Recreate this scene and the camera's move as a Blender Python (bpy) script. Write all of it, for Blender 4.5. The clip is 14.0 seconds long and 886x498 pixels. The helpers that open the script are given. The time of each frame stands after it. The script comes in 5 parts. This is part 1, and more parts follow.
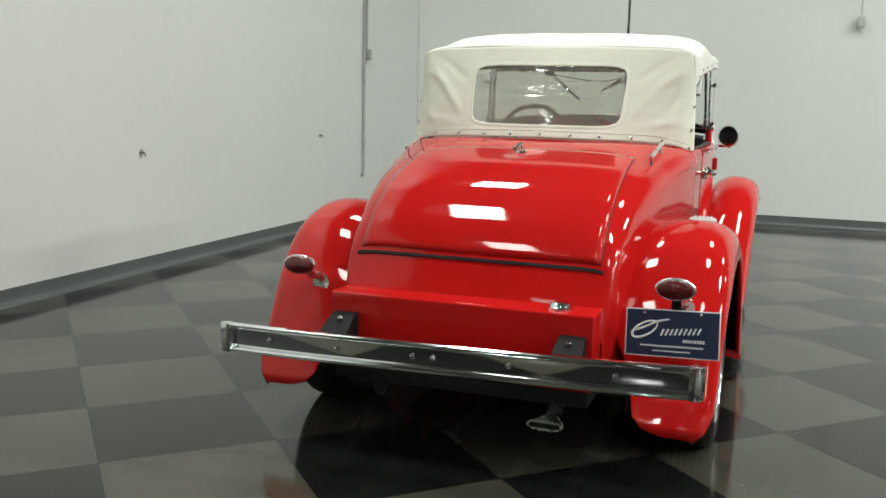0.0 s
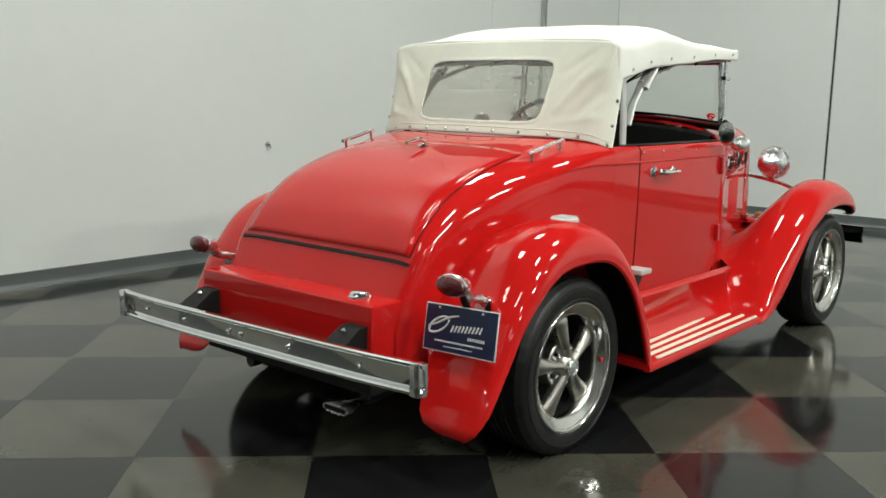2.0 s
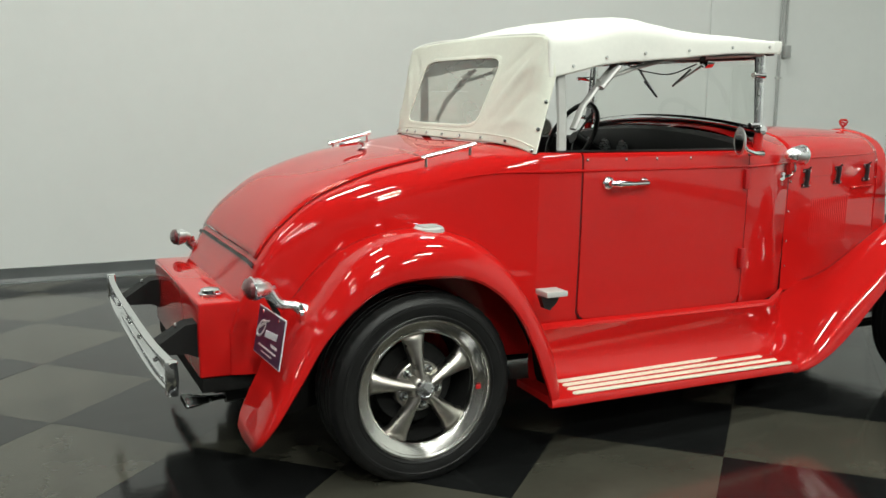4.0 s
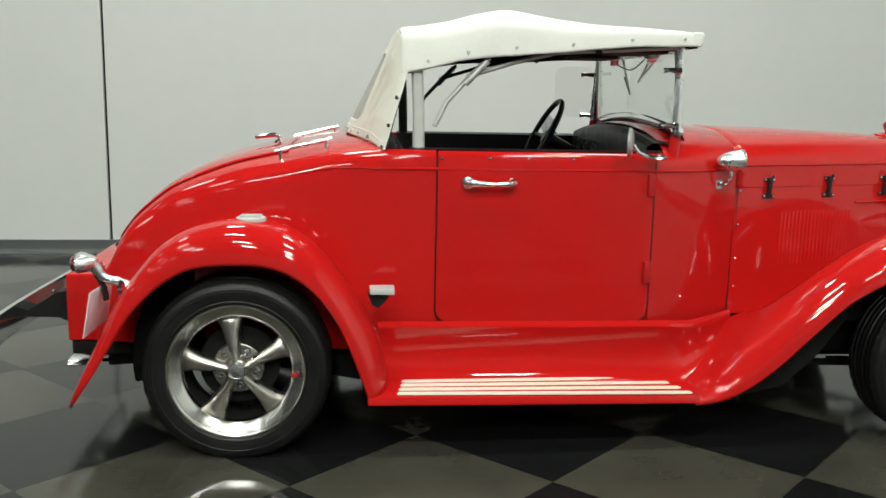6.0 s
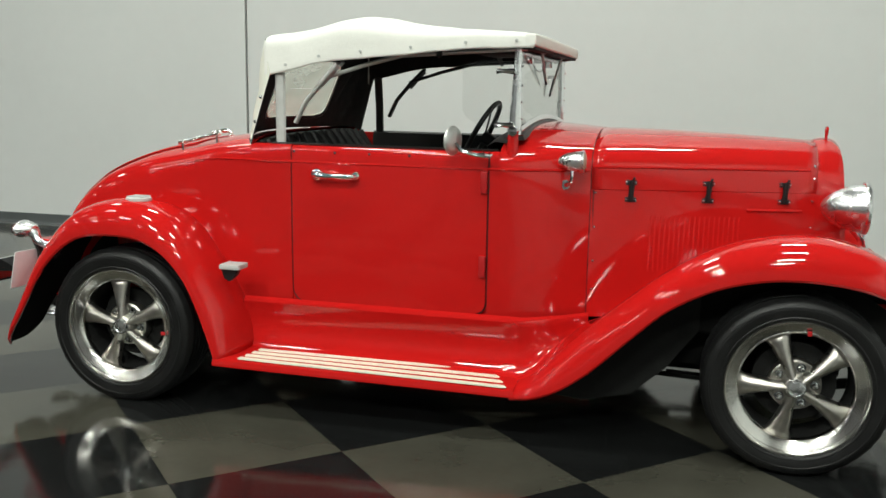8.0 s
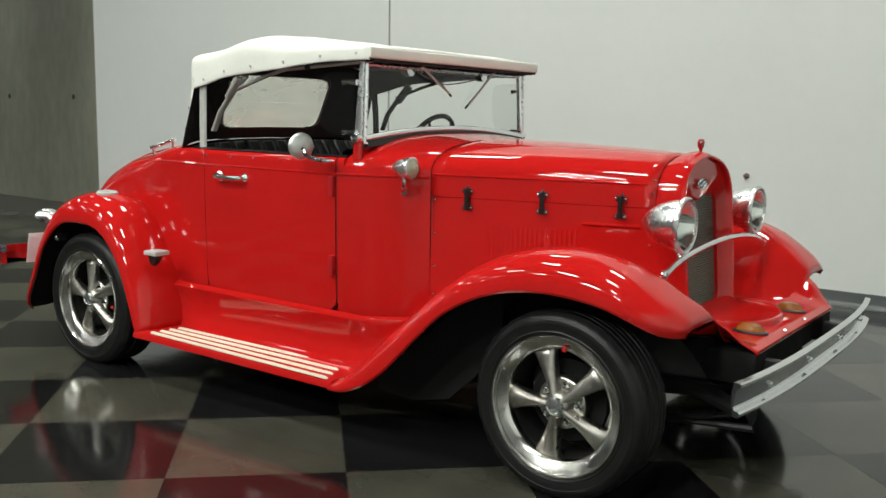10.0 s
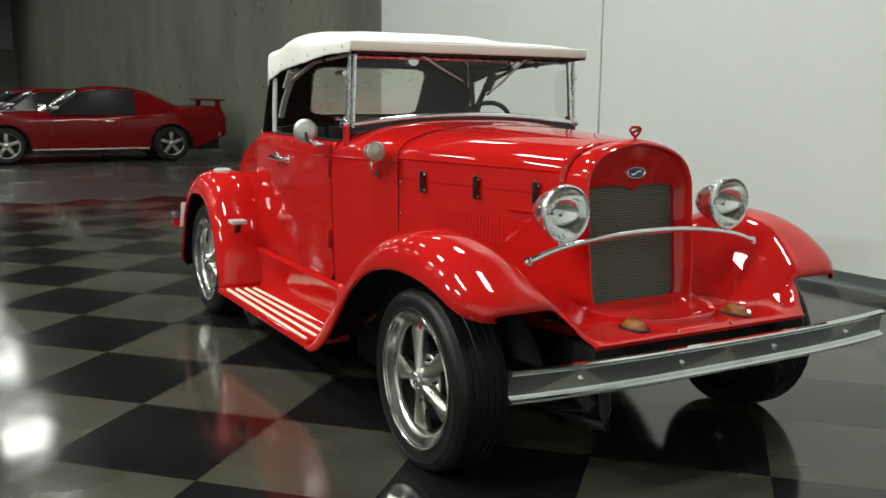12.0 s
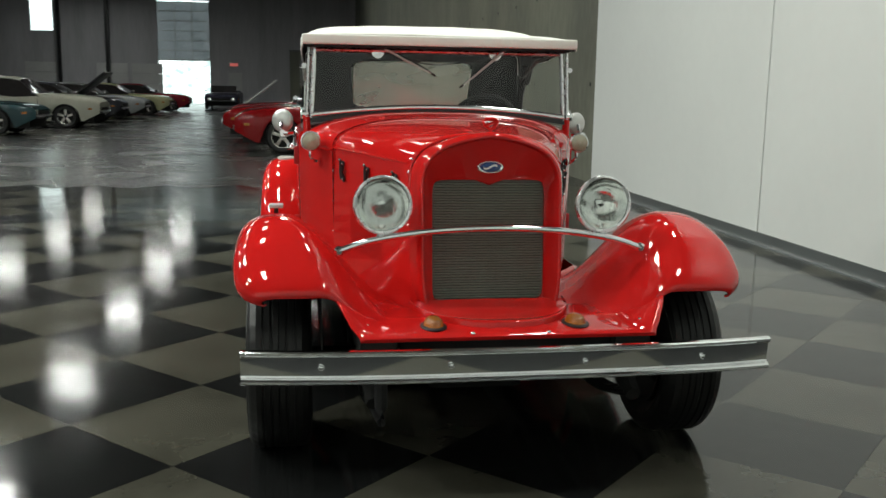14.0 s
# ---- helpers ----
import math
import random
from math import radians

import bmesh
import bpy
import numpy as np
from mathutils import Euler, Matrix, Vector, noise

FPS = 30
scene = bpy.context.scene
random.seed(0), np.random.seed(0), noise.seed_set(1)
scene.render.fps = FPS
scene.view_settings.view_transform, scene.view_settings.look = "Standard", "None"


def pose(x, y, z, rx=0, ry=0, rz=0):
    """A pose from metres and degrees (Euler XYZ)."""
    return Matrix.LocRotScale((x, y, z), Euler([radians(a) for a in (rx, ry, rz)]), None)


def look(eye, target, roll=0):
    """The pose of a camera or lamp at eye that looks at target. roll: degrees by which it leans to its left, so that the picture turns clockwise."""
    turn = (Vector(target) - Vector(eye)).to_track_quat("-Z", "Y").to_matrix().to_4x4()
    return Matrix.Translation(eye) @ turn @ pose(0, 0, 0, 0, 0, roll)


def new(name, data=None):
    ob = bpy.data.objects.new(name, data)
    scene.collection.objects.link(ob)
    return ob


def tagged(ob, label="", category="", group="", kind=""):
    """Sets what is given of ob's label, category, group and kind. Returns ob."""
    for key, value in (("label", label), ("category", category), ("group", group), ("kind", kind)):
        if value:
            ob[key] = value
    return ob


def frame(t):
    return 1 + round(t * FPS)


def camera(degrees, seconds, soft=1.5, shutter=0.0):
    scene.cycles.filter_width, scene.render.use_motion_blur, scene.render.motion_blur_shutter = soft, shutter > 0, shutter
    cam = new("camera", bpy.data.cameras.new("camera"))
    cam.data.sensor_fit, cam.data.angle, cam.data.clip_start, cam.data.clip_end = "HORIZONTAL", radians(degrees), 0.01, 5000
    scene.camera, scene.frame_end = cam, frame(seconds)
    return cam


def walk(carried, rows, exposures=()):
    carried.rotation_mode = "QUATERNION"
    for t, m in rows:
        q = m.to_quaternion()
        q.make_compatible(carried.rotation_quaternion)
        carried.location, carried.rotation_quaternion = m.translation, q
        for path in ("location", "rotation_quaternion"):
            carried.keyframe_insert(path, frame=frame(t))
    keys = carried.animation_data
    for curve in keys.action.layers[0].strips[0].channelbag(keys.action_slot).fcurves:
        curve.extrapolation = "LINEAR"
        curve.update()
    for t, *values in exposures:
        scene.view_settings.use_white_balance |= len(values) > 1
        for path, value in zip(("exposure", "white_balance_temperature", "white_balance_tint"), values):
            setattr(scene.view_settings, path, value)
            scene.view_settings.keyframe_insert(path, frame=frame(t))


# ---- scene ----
cam = camera(51.3, 14.0, 1.5, 0.3)
PATH = [
    (0, (-3.49, -0.959, 1.238), (-1.633, -0.288, 0.922), 1.3),
    (0.5, (-3.378, -1.365, 1.236), (-1.598, -0.512, 0.915), 1.4),
    (1, (-3.215, -1.761, 1.232), (-1.517, -0.754, 0.91), 1.7),
    (1.5, (-2.987, -2.135, 1.243), (-1.366, -1.009, 0.915), 1.6),
    (2, (-2.706, -2.494, 1.262), (-1.21, -1.21, 0.927), 1.0),
    (2.5, (-2.369, -2.782, 1.27), (-1.005, -1.36, 0.929), 0.8),
    (3, (-1.975, -3.032, 1.266), (-0.758, -1.482, 0.925), 1.0),
    (3.2, (-1.821, -3.123, 1.264), (-0.676, -1.52, 0.922), 0.9),
    (5.3, (-0.216, -3.731, 1.245), (0.195, -1.801, 0.919), 1.2),
    (5.5, (-0.049, -3.766, 1.273), (0.297, -1.826, 0.931), 1.3),
    (6, (0.391, -3.871, 1.275), (0.579, -1.909, 0.931), 1.0),
    (6.5, (0.787, -3.945, 1.268), (0.845, -1.975, 0.927), 0.9),
    (7, (1.247, -4.003, 1.272), (1.11, -2.037, 0.933), 1.0),
    (7.5, (1.724, -4.012, 1.269), (1.403, -2.067, 0.932), 1.0),
    (8, (2.172, -3.983, 1.274), (1.671, -2.076, 0.937), 1.0),
    (8.5, (2.643, -3.881, 1.264), (1.968, -2.028, 0.934), 0.9),
    (9, (3.101, -3.752, 1.276), (2.27, -1.964, 0.938), 0.8),
    (9.2, (3.29, -3.674, 1.237), (2.387, -1.918, 0.917), 1.0),
    (11.3, (4.831, -2.702, 1.255), (3.308, -1.448, 0.926), 0.8),
    (11.5, (4.957, -2.58, 1.27), (3.379, -1.398, 0.934), 0.9),
    (12, (5.221, -2.223, 1.267), (3.509, -1.243, 0.935), 0.6),
    (12.5, (5.426, -1.844, 1.26), (3.623, -1.044, 0.926), 0.6),
    (13, (5.587, -1.436, 1.259), (3.721, -0.8, 0.921), 0.6),
    (13.5, (5.702, -1.034, 1.246), (3.788, -0.56, 0.913), 0.8),
    (14, (5.779, -0.656, 1.256), (3.834, -0.341, 0.914), 0.9),
]
walk(cam, [(t, look(eye, target, roll)) for t, eye, target, roll in PATH])

# ---------------------------------------------------------------- light
world = bpy.data.worlds.new("world")
scene.world = world
world.use_nodes = True
world.node_tree.nodes["Background"].inputs[0].default_value = (0.55, 0.6, 0.62, 1)
world.node_tree.nodes["Background"].inputs[1].default_value = 0.05

CEIL = 7.0


def area_lamp(x, y, z, sx, sy, watts, colour=(0.955, 1.0, 0.92)):
    data = bpy.data.lights.new("lamp", "AREA")
    data.shape, data.size, data.size_y, data.energy, data.color = "RECTANGLE", sx, sy, watts, colour
    ob = new("lamp", data)
    ob.location = (x, y, z)
    return ob


BAY_X = (-8.3, -4.6, -0.9, 2.8)
BAY_Y = (1.9, -2.3, -6.5, -10.7)
BAY_W = (78, 84, 204, 300)
for bx, gain in zip(BAY_X, (0.12, 0.48, 1.22, 1.14)):
    for by, watts in zip(BAY_Y, BAY_W):
        area_lamp(bx, by, CEIL - 0.42, 1.1, 0.55, watts * gain)

# ---------------------------------------------------------------- materials


def material(name, colour, rough=0.5, metal=0.0, coat=0.0, var=0.08, scale=8.0, bump=0.0, bump_scale=60.0, fine=0.0, spec=0.5, stretch=(1, 1, 1), coat_rough=0.03, grain=0.4):
    """Principled material with two scales of colour change and a fine relief."""
    m = bpy.data.materials.new(name)
    m.use_nodes = True
    nt = m.node_tree
    b = nt.nodes["Principled BSDF"]
    b.inputs["Roughness"].default_value = rough
    b.inputs["Metallic"].default_value = metal
    b.inputs["Coat Weight"].default_value = coat
    b.inputs["Coat Roughness"].default_value = coat_rough
    b.inputs["Specular IOR Level"].default_value = spec
    co = nt.nodes.new("ShaderNodeTexCoord")
    mp = nt.nodes.new("ShaderNodeMapping")
    mp.inputs["Scale"].default_value = stretch
    nt.links.new(co.outputs["Object"], mp.inputs[0])
    n1 = nt.nodes.new("ShaderNodeTexNoise")
    n1.inputs["Scale"].default_value, n1.inputs["Detail"].default_value = scale, 4
    n2 = nt.nodes.new("ShaderNodeTexNoise")
    n2.inputs["Scale"].default_value, n2.inputs["Detail"].default_value = scale * 14, 2
    nt.links.new(mp.outputs[0], n1.inputs["Vector"])
    nt.links.new(mp.outputs[0], n2.inputs["Vector"])
    add = nt.nodes.new("ShaderNodeMath")
    add.operation = "MULTIPLY_ADD"
    nt.links.new(n2.outputs[0], add.inputs[0])
    add.inputs[1].default_value = grain
    nt.links.new(n1.outputs[0], add.inputs[2])
    ramp = nt.nodes.new("ShaderNodeMapRange")
    ramp.inputs[1].default_value, ramp.inputs[2].default_value = 0.25 + grain / 2, 0.75 + grain / 2
    ramp.inputs[3].default_value, ramp.inputs[4].default_value = 1 - var, 1 + var
    nt.links.new(add.outputs[0], ramp.inputs[0])
    mul = nt.nodes.new("ShaderNodeVectorMath")
    mul.operation = "SCALE"
    mul.inputs[0].default_value = colour[:3]
    nt.links.new(ramp.outputs[0], mul.inputs["Scale"])
    nt.links.new(mul.outputs[0], b.inputs["Base Color"])
    rr = nt.nodes.new("ShaderNodeMapRange")
    rr.inputs[1].default_value, rr.inputs[2].default_value = 0.3, 0.7
    rr.inputs[3].default_value, rr.inputs[4].default_value = max(0, rough * 0.85), min(1, rough * 1.2)
    nt.links.new(n1.outputs[0], rr.inputs[0])
    nt.links.new(rr.outputs[0], b.inputs["Roughness"])
    if bump:
        nb = nt.nodes.new("ShaderNodeTexNoise")
        nb.inputs["Scale"].default_value, nb.inputs["Detail"].default_value = bump_scale, 3
        nt.links.new(mp.outputs[0], nb.inputs["Vector"])
        bp = nt.nodes.new("ShaderNodeBump")
        bp.inputs["Strength"].default_value, bp.inputs["Distance"].default_value = bump, 0.01
        nt.links.new(nb.outputs[0], bp.inputs["Height"])
        nt.links.new(bp.outputs[0], b.inputs["Normal"])
        if coat:
            nt.links.new(bp.outputs[0], b.inputs["Coat Normal"])
    return m


def glass(name, tint=(0.93, 0.95, 0.93), rough=0.02, ior=1.45):
    m = bpy.data.materials.new(name)
    m.use_nodes = True
    nt = m.node_tree
    nt.nodes.remove(nt.nodes["Principled BSDF"])
    tr = nt.nodes.new("ShaderNodeBsdfTransparent")
    tr.inputs[0].default_value = (*tint, 1)
    gl = nt.nodes.new("ShaderNodeBsdfGlossy")
    gl.inputs["Roughness"].default_value = rough
    lw = nt.nodes.new("ShaderNodeLayerWeight")
    lw.inputs[0].default_value = 0.5
    p5 = nt.nodes.new("ShaderNodeMath")
    p5.operation = "POWER"
    p5.inputs[1].default_value = 5.0
    nt.links.new(lw.outputs["Facing"], p5.inputs[0])
    fr = nt.nodes.new("ShaderNodeMapRange")
    fr.inputs[3].default_value, fr.inputs[4].default_value = ((ior - 1) / (ior + 1)) ** 2 * 1.8, 1.0
    nt.links.new(p5.outputs[0], fr.inputs[0])
    mix = nt.nodes.new("ShaderNodeMixShader")
    nt.links.new(fr.outputs[0], mix.inputs[0])
    nt.links.new(tr.outputs[0], mix.inputs[1])
    nt.links.new(gl.outputs[0], mix.inputs[2])
    nt.links.new(mix.outputs[0], nt.nodes["Material Output"].inputs[0])
    return m


def glow(name, colour, strength):
    m = bpy.data.materials.new(name)
    m.use_nodes = True
    b = m.node_tree.nodes["Principled BSDF"]
    b.inputs["Base Color"].default_value = (*colour, 1)
    b.inputs["Emission Color"].default_value = (*colour, 1)
    b.inputs["Emission Strength"].default_value = strength
    return m


def tile_material(name, colour, rough):
    """Waxed vinyl tile: mottled, each tile a little different, faint scuffs and a wavy polish."""
    m = material(name, colour, rough, spec=0.36, var=0.30, scale=2.2, bump=0.0, grain=0.12)
    nt = m.node_tree
    b = nt.nodes["Principled BSDF"]
    geo = nt.nodes.new("ShaderNodeNewGeometry")
    wave = nt.nodes.new("ShaderNodeTexNoise")
    wave.inputs["Scale"].default_value, wave.inputs["Detail"].default_value = 3.4, 5
    nt.links.new(geo.outputs["Position"], wave.inputs["Vector"])
    bp = nt.nodes.new("ShaderNodeBump")
    bp.inputs["Strength"].default_value, bp.inputs["Distance"].default_value = 0.085, 0.02
    nt.links.new(wave.outputs[0], bp.inputs["Height"])
    nt.links.new(bp.outputs[0], b.inputs["Normal"])
    for n in nt.nodes:
        if n.bl_idname == "ShaderNodeMapping":
            nt.links.new(geo.outputs["Position"], n.inputs[0])
    return m


RED = material("red paint", (0.52, 0.011, 0.010), 0.5, coat=1.0, var=0.03, scale=3, spec=0.0, bump=0.006, bump_scale=90, coat_rough=0.03)
RED_DULL = material("red enamel", (0.42, 0.01, 0.012), 0.35, var=0.08, scale=20)
CHROME = material("chrome", (0.82, 0.83, 0.84), 0.07, metal=1.0, var=0.04, scale=20)
STEEL = material("brushed steel", (0.55, 0.56, 0.56), 0.27, metal=1.0, var=0.12, scale=40, stretch=(1, 1, 8))
ALLOY = material("satin alloy", (0.46, 0.44, 0.405), 0.31, metal=1.0, var=0.12, scale=30)
POLISHED = material("polished alloy", (0.64, 0.63, 0.60), 0.19, metal=1.0, var=0.08, scale=30)
RUBBER = material("tyre rubber", (0.007, 0.007, 0.007), 0.40, spec=0.36, var=0.2, scale=25, bump=0.15, bump_scale=220)
BLACK = material("black paint", (0.012, 0.012, 0.0125), 0.4, spec=0.4, var=0.2, scale=12)
UNDER = material("underbody black", (0.015, 0.015, 0.0145), 0.85, spec=0.1, var=0.3, scale=12)
CARGLASS = material("dark car glass", (0.022, 0.020, 0.020), 0.15, spec=0.3, var=0.1)
LAMPCHROME = material("soft chrome", (0.80, 0.81, 0.82), 0.26, metal=1.0, var=0.05, scale=20)
IRON = material("black iron", (0.009, 0.009, 0.009), 0.6, spec=0.2, var=0.2, scale=14)
VINYL = material("black vinyl", (0.009, 0.0085, 0.0085), 0.42, var=0.15, scale=20, bump=0.2, bump_scale=180)
TOPCLOTH = material("off-white canvas", (0.82, 0.82, 0.765), 0.75, var=0.04, scale=5, bump=0.25, bump_scale=340)
CANVAS = material("cream canvas", (0.79, 0.80, 0.70), 0.75, var=0.05, scale=5, bump=0.25, bump_scale=340)
LINING = material("black lining", (0.012, 0.012, 0.012), 0.9, var=0.2, scale=30, bump=0.2, bump_scale=300)
CREAM = material("cream rubber strip", (0.76, 0.71, 0.58), 0.5, var=0.06, scale=20)
SLAT = material("grille bar", (0.165, 0.195, 0.165), 0.4, metal=0.2, var=0.1, scale=20)
DISC = material("brushed mirror back", (0.62, 0.63, 0.61), 0.38, metal=0.8, var=0.1, scale=30)
GREY_PAINT = material("grey painted bar", (0.52, 0.52, 0.50), 0.4, metal=0.15, var=0.1, scale=20)
LENS_RED = material("red lens", (0.09, 0.004, 0.007), 0.12, coat=0.6, var=0.2, scale=60, bump=0.3, bump_scale=140)
LENS_AMBER = material("amber lens", (0.27, 0.085, 0.006), 0.22, coat=0.15, var=0.3, scale=60, bump=0.4, bump_scale=140)
LENS_CLEAR = material("lamp reflector", (0.92, 0.93, 0.92), 0.08, metal=1.0, var=0.06, scale=30, bump=0.10, bump_scale=30, stretch=(1, 4, 0.4))
LENS_CREAM = material("cream lamp glass", (0.40, 0.42, 0.32), 0.25, var=0.1, scale=30)
NAVY = material("navy plate", (0.012, 0.022, 0.065), 0.35, var=0.1, scale=20)
WHITE = material("white print", (0.75, 0.76, 0.78), 0.45, var=0.04, scale=30)
BLUE = material("blue enamel", (0.03, 0.07, 0.22), 0.25, coat=0.5, var=0.1, scale=40)
GLASS = glass("window glass")
PLEXI = glass("clear plastic", (0.94, 0.95, 0.94), 0.06, 1.5)
PLASTIC_WINDOW = glass("clear vinyl", (0.90, 0.91, 0.84), 0.06, 1.6)
hazy = PLASTIC_WINDOW.node_tree
veil = hazy.nodes.new("ShaderNodeBsdfDiffuse")
veil.inputs[0].default_value = (0.8, 0.8, 0.72, 1)
cloud = hazy.nodes.new("ShaderNodeTexNoise")
cloud.inputs["Scale"].default_value = 1.6
ripple = hazy.nodes.new("ShaderNodeTexNoise")
ripple.inputs["Scale"].default_value = 3.2
crease = hazy.nodes.new("ShaderNodeBump")
crease.inputs["Strength"].default_value, crease.inputs["Distance"].default_value = 0.22, 0.05
hazy.links.new(ripple.outputs[0], crease.inputs["Height"])
hazy.links.new(crease.outputs[0], hazy.nodes["Glossy BSDF"].inputs["Normal"])
shine = hazy.nodes.new("ShaderNodeBsdfTranslucent")
shine.inputs[0].default_value = (0.85, 0.86, 0.74, 1)
both = hazy.nodes.new("ShaderNodeMixShader")
hazy.links.new(veil.outputs[0], both.inputs[1])
hazy.links.new(shine.outputs[0], both.inputs[2])
amount = hazy.nodes.new("ShaderNodeMapRange")
amount.inputs[3].default_value, amount.inputs[4].default_value = 0.20, 0.38
blend = hazy.nodes.new("ShaderNodeMixShader")
hazy.links.new(cloud.outputs[0], amount.inputs[0])
hazy.links.new(amount.outputs[0], blend.inputs[0])
hazy.links.new(hazy.nodes["Mix Shader"].outputs[0], blend.inputs[1])
hazy.links.new(both.outputs[0], blend.inputs[2])
hazy.links.new(blend.outputs[0], hazy.nodes["Material Output"].inputs[0])
WALL = material("white wall panel", (0.735, 0.755, 0.738), 0.55, var=0.025, scale=0.7, bump=0.03, bump_scale=20)
WALL_GREY = material("grey concrete wall", (0.195, 0.20, 0.155), 0.8, var=0.34, scale=0.7, bump=0.2, bump_scale=7, stretch=(1, 1, 0.42), grain=0.3)
WALL_FAR = material("far wall sheet", (0.44, 0.44, 0.46), 0.7, var=0.2, scale=0.4, stretch=(2, 2, 0.2))
BASE = material("grey cove base", (0.10, 0.11, 0.11), 0.35, var=0.08, scale=4)
SEAM = material("dark red panel seam", (0.07, 0.003, 0.004), 0.6, var=0.1)
GAP = material("panel gap", (0.012, 0.012, 0.012), 0.7, var=0.1)
CEILING = material("grey ceiling deck", (0.16, 0.16, 0.155), 0.8, var=0.2, scale=0.5)
CONCRETE = material("polished concrete", (0.048, 0.048, 0.046), 0.25, spec=0.36, var=0.25, scale=0.8, bump=0.02, bump_scale=4)
TILE_LIGHT = tile_material("olive grey vinyl tile", (0.056, 0.054, 0.042), 0.105)
TILE_DARK = tile_material("charcoal vinyl tile", (0.0095, 0.010, 0.010), 0.105)
CONDUIT = material("grey conduit", (0.36, 0.37, 0.36), 0.5, var=0.08)
PIPE = material("painted conduit", (0.5, 0.51, 0.49), 0.5, var=0.08)
PANEL_GLOW = glow("fixture diffuser", (0.97, 1.0, 0.95), 36.0)
DAY = glow("daylight", (0.88, 1.0, 0.97), 2.2)
DAY_NT = DAY.node_tree
leafy = DAY_NT.nodes.new("ShaderNodeTexNoise")
leafy.inputs["Scale"].default_value, leafy.inputs["Detail"].default_value = 22.0, 5
tone = DAY_NT.nodes.new("ShaderNodeValToRGB")
tone.color_ramp.elements[0].position, tone.color_ramp.elements[0].color = 0.36, (0.26, 0.40, 0.36, 1)
tone.color_ramp.elements[1].position, tone.color_ramp.elements[1].color = 0.56, (0.88, 1.0, 0.98, 1)
DAY_NT.links.new(leafy.outputs[0], tone.inputs[0])
DAY_NT.links.new(tone.outputs[0], DAY_NT.nodes["Principled BSDF"].inputs["Emission Color"])
SIGN = glow("lit red sign", (0.7, 0.16, 0.14), 0.45)
DOOR_SHEET = material("door sheet", (0.55, 0.56, 0.55), 0.6, var=0.1, scale=0.6)
DOOR_CLEAR = material("translucent door sheet", (0.45, 0.47, 0.5), 0.6, var=0.1, scale=0.6)
DOOR_CLEAR.node_tree.nodes["Principled BSDF"].inputs["Transmission Weight"].default_value = 0.35
DOOR_CLEAR.node_tree.nodes["Principled BSDF"].inputs["IOR"].default_value = 1.05

# ---------------------------------------------------------------- mesh helpers


def finish(name, mesh, mat, parent=None, label="", smooth=35):
    for q in mesh.polygons:
        q.use_smooth = smooth > 0
    if smooth:
        mesh.set_sharp_from_angle(angle=radians(smooth))
    for k in (mat if isinstance(mat, (list, tuple)) else [mat]):
        mesh.materials.append(k)
    ob = new(name, mesh)
    if parent is not None:
        ob.parent = parent
    if label:
        tagged(ob, label)
    return ob


def part(name, bm, mat, parent=None, label="", smooth=35):
    bmesh.ops.recalc_face_normals(bm, faces=bm.faces)
    mesh = bpy.data.meshes.new(name)
    bm.to_mesh(mesh)
    bm.free()
    return finish(name, mesh, mat, parent, label, smooth)


def again(ob, m, parent):
    """Another object on the same mesh."""
    o = new(ob.name.split(".")[0], ob.data)
    o.parent = parent
    o.matrix_basis = m
    for key in ("label",):
        if key in ob:
            o[key] = ob[key]
    return o


def empty(name, label, category, m=None, group="", kind=""):
    ob = new(name)
    if m is not None:
        ob.matrix_basis = m
    return tagged(ob, label, category, group, kind)


def sheet(grid, closed_u=False, closed_v=False, caps=False, bm=None):
    """A surface through a grid of points [u][v]."""
    bm = bm or bmesh.new()
    vs = [[bm.verts.new(p) for p in row] for row in grid]
    nu, nv = len(vs), len(vs[0])
    for i in range(nu if closed_u else nu - 1):
        for j in range(nv if closed_v else nv - 1):
            a, b, c, d = vs[i][j], vs[(i + 1) % nu][j], vs[(i + 1) % nu][(j + 1) % nv], vs[i][(j + 1) % nv]
            try:
                bm.faces.new((a, b, c, d))
            except ValueError:
                pass
    if caps:
        bm.faces.new(vs[0])
        bm.faces.new(list(reversed(vs[-1])))
    return bm


def box(x0, x1, y0, y1, z0, z1, bevel=0.0, bm=None, seg=2):
    bm = bm or bmesh.new()
    out = bmesh.ops.create_cube(bm, size=1.0)
    for v in out["verts"]:
        v.co = Vector(((x0 + x1) / 2 + v.co.x * (x1 - x0), (y0 + y1) / 2 + v.co.y * (y1 - y0), (z0 + z1) / 2 + v.co.z * (z1 - z0)))
    if bevel:
        es = {e for v in out["verts"] for e in v.link_edges}
        bmesh.ops.bevel(bm, geom=list(es), offset=bevel, segments=seg, profile=0.6, affect="EDGES")
    return bm


def lathe(profile, axis="y", seg=32, centre=(0, 0, 0), bm=None, cap=True):
    """profile: (radius, place along the axis)."""
    rows = []
    for i in range(seg):
        a = 2 * math.pi * i / seg
        row = []
        for r, h in profile:
            c, s = r * math.cos(a), r * math.sin(a)
            p = {"x": (h, c, s), "y": (c, h, s), "z": (c, s, h)}[axis]
            row.append((p[0] + centre[0], p[1] + centre[1], p[2] + centre[2]))
        rows.append(row)
    bm = sheet(rows, closed_u=True, bm=bm)
    if cap:
        bmesh.ops.remove_doubles(bm, verts=bm.verts, dist=1e-5)
        bmesh.ops.holes_fill(bm, edges=[e for e in bm.edges if e.is_boundary], sides=0)
    return bm


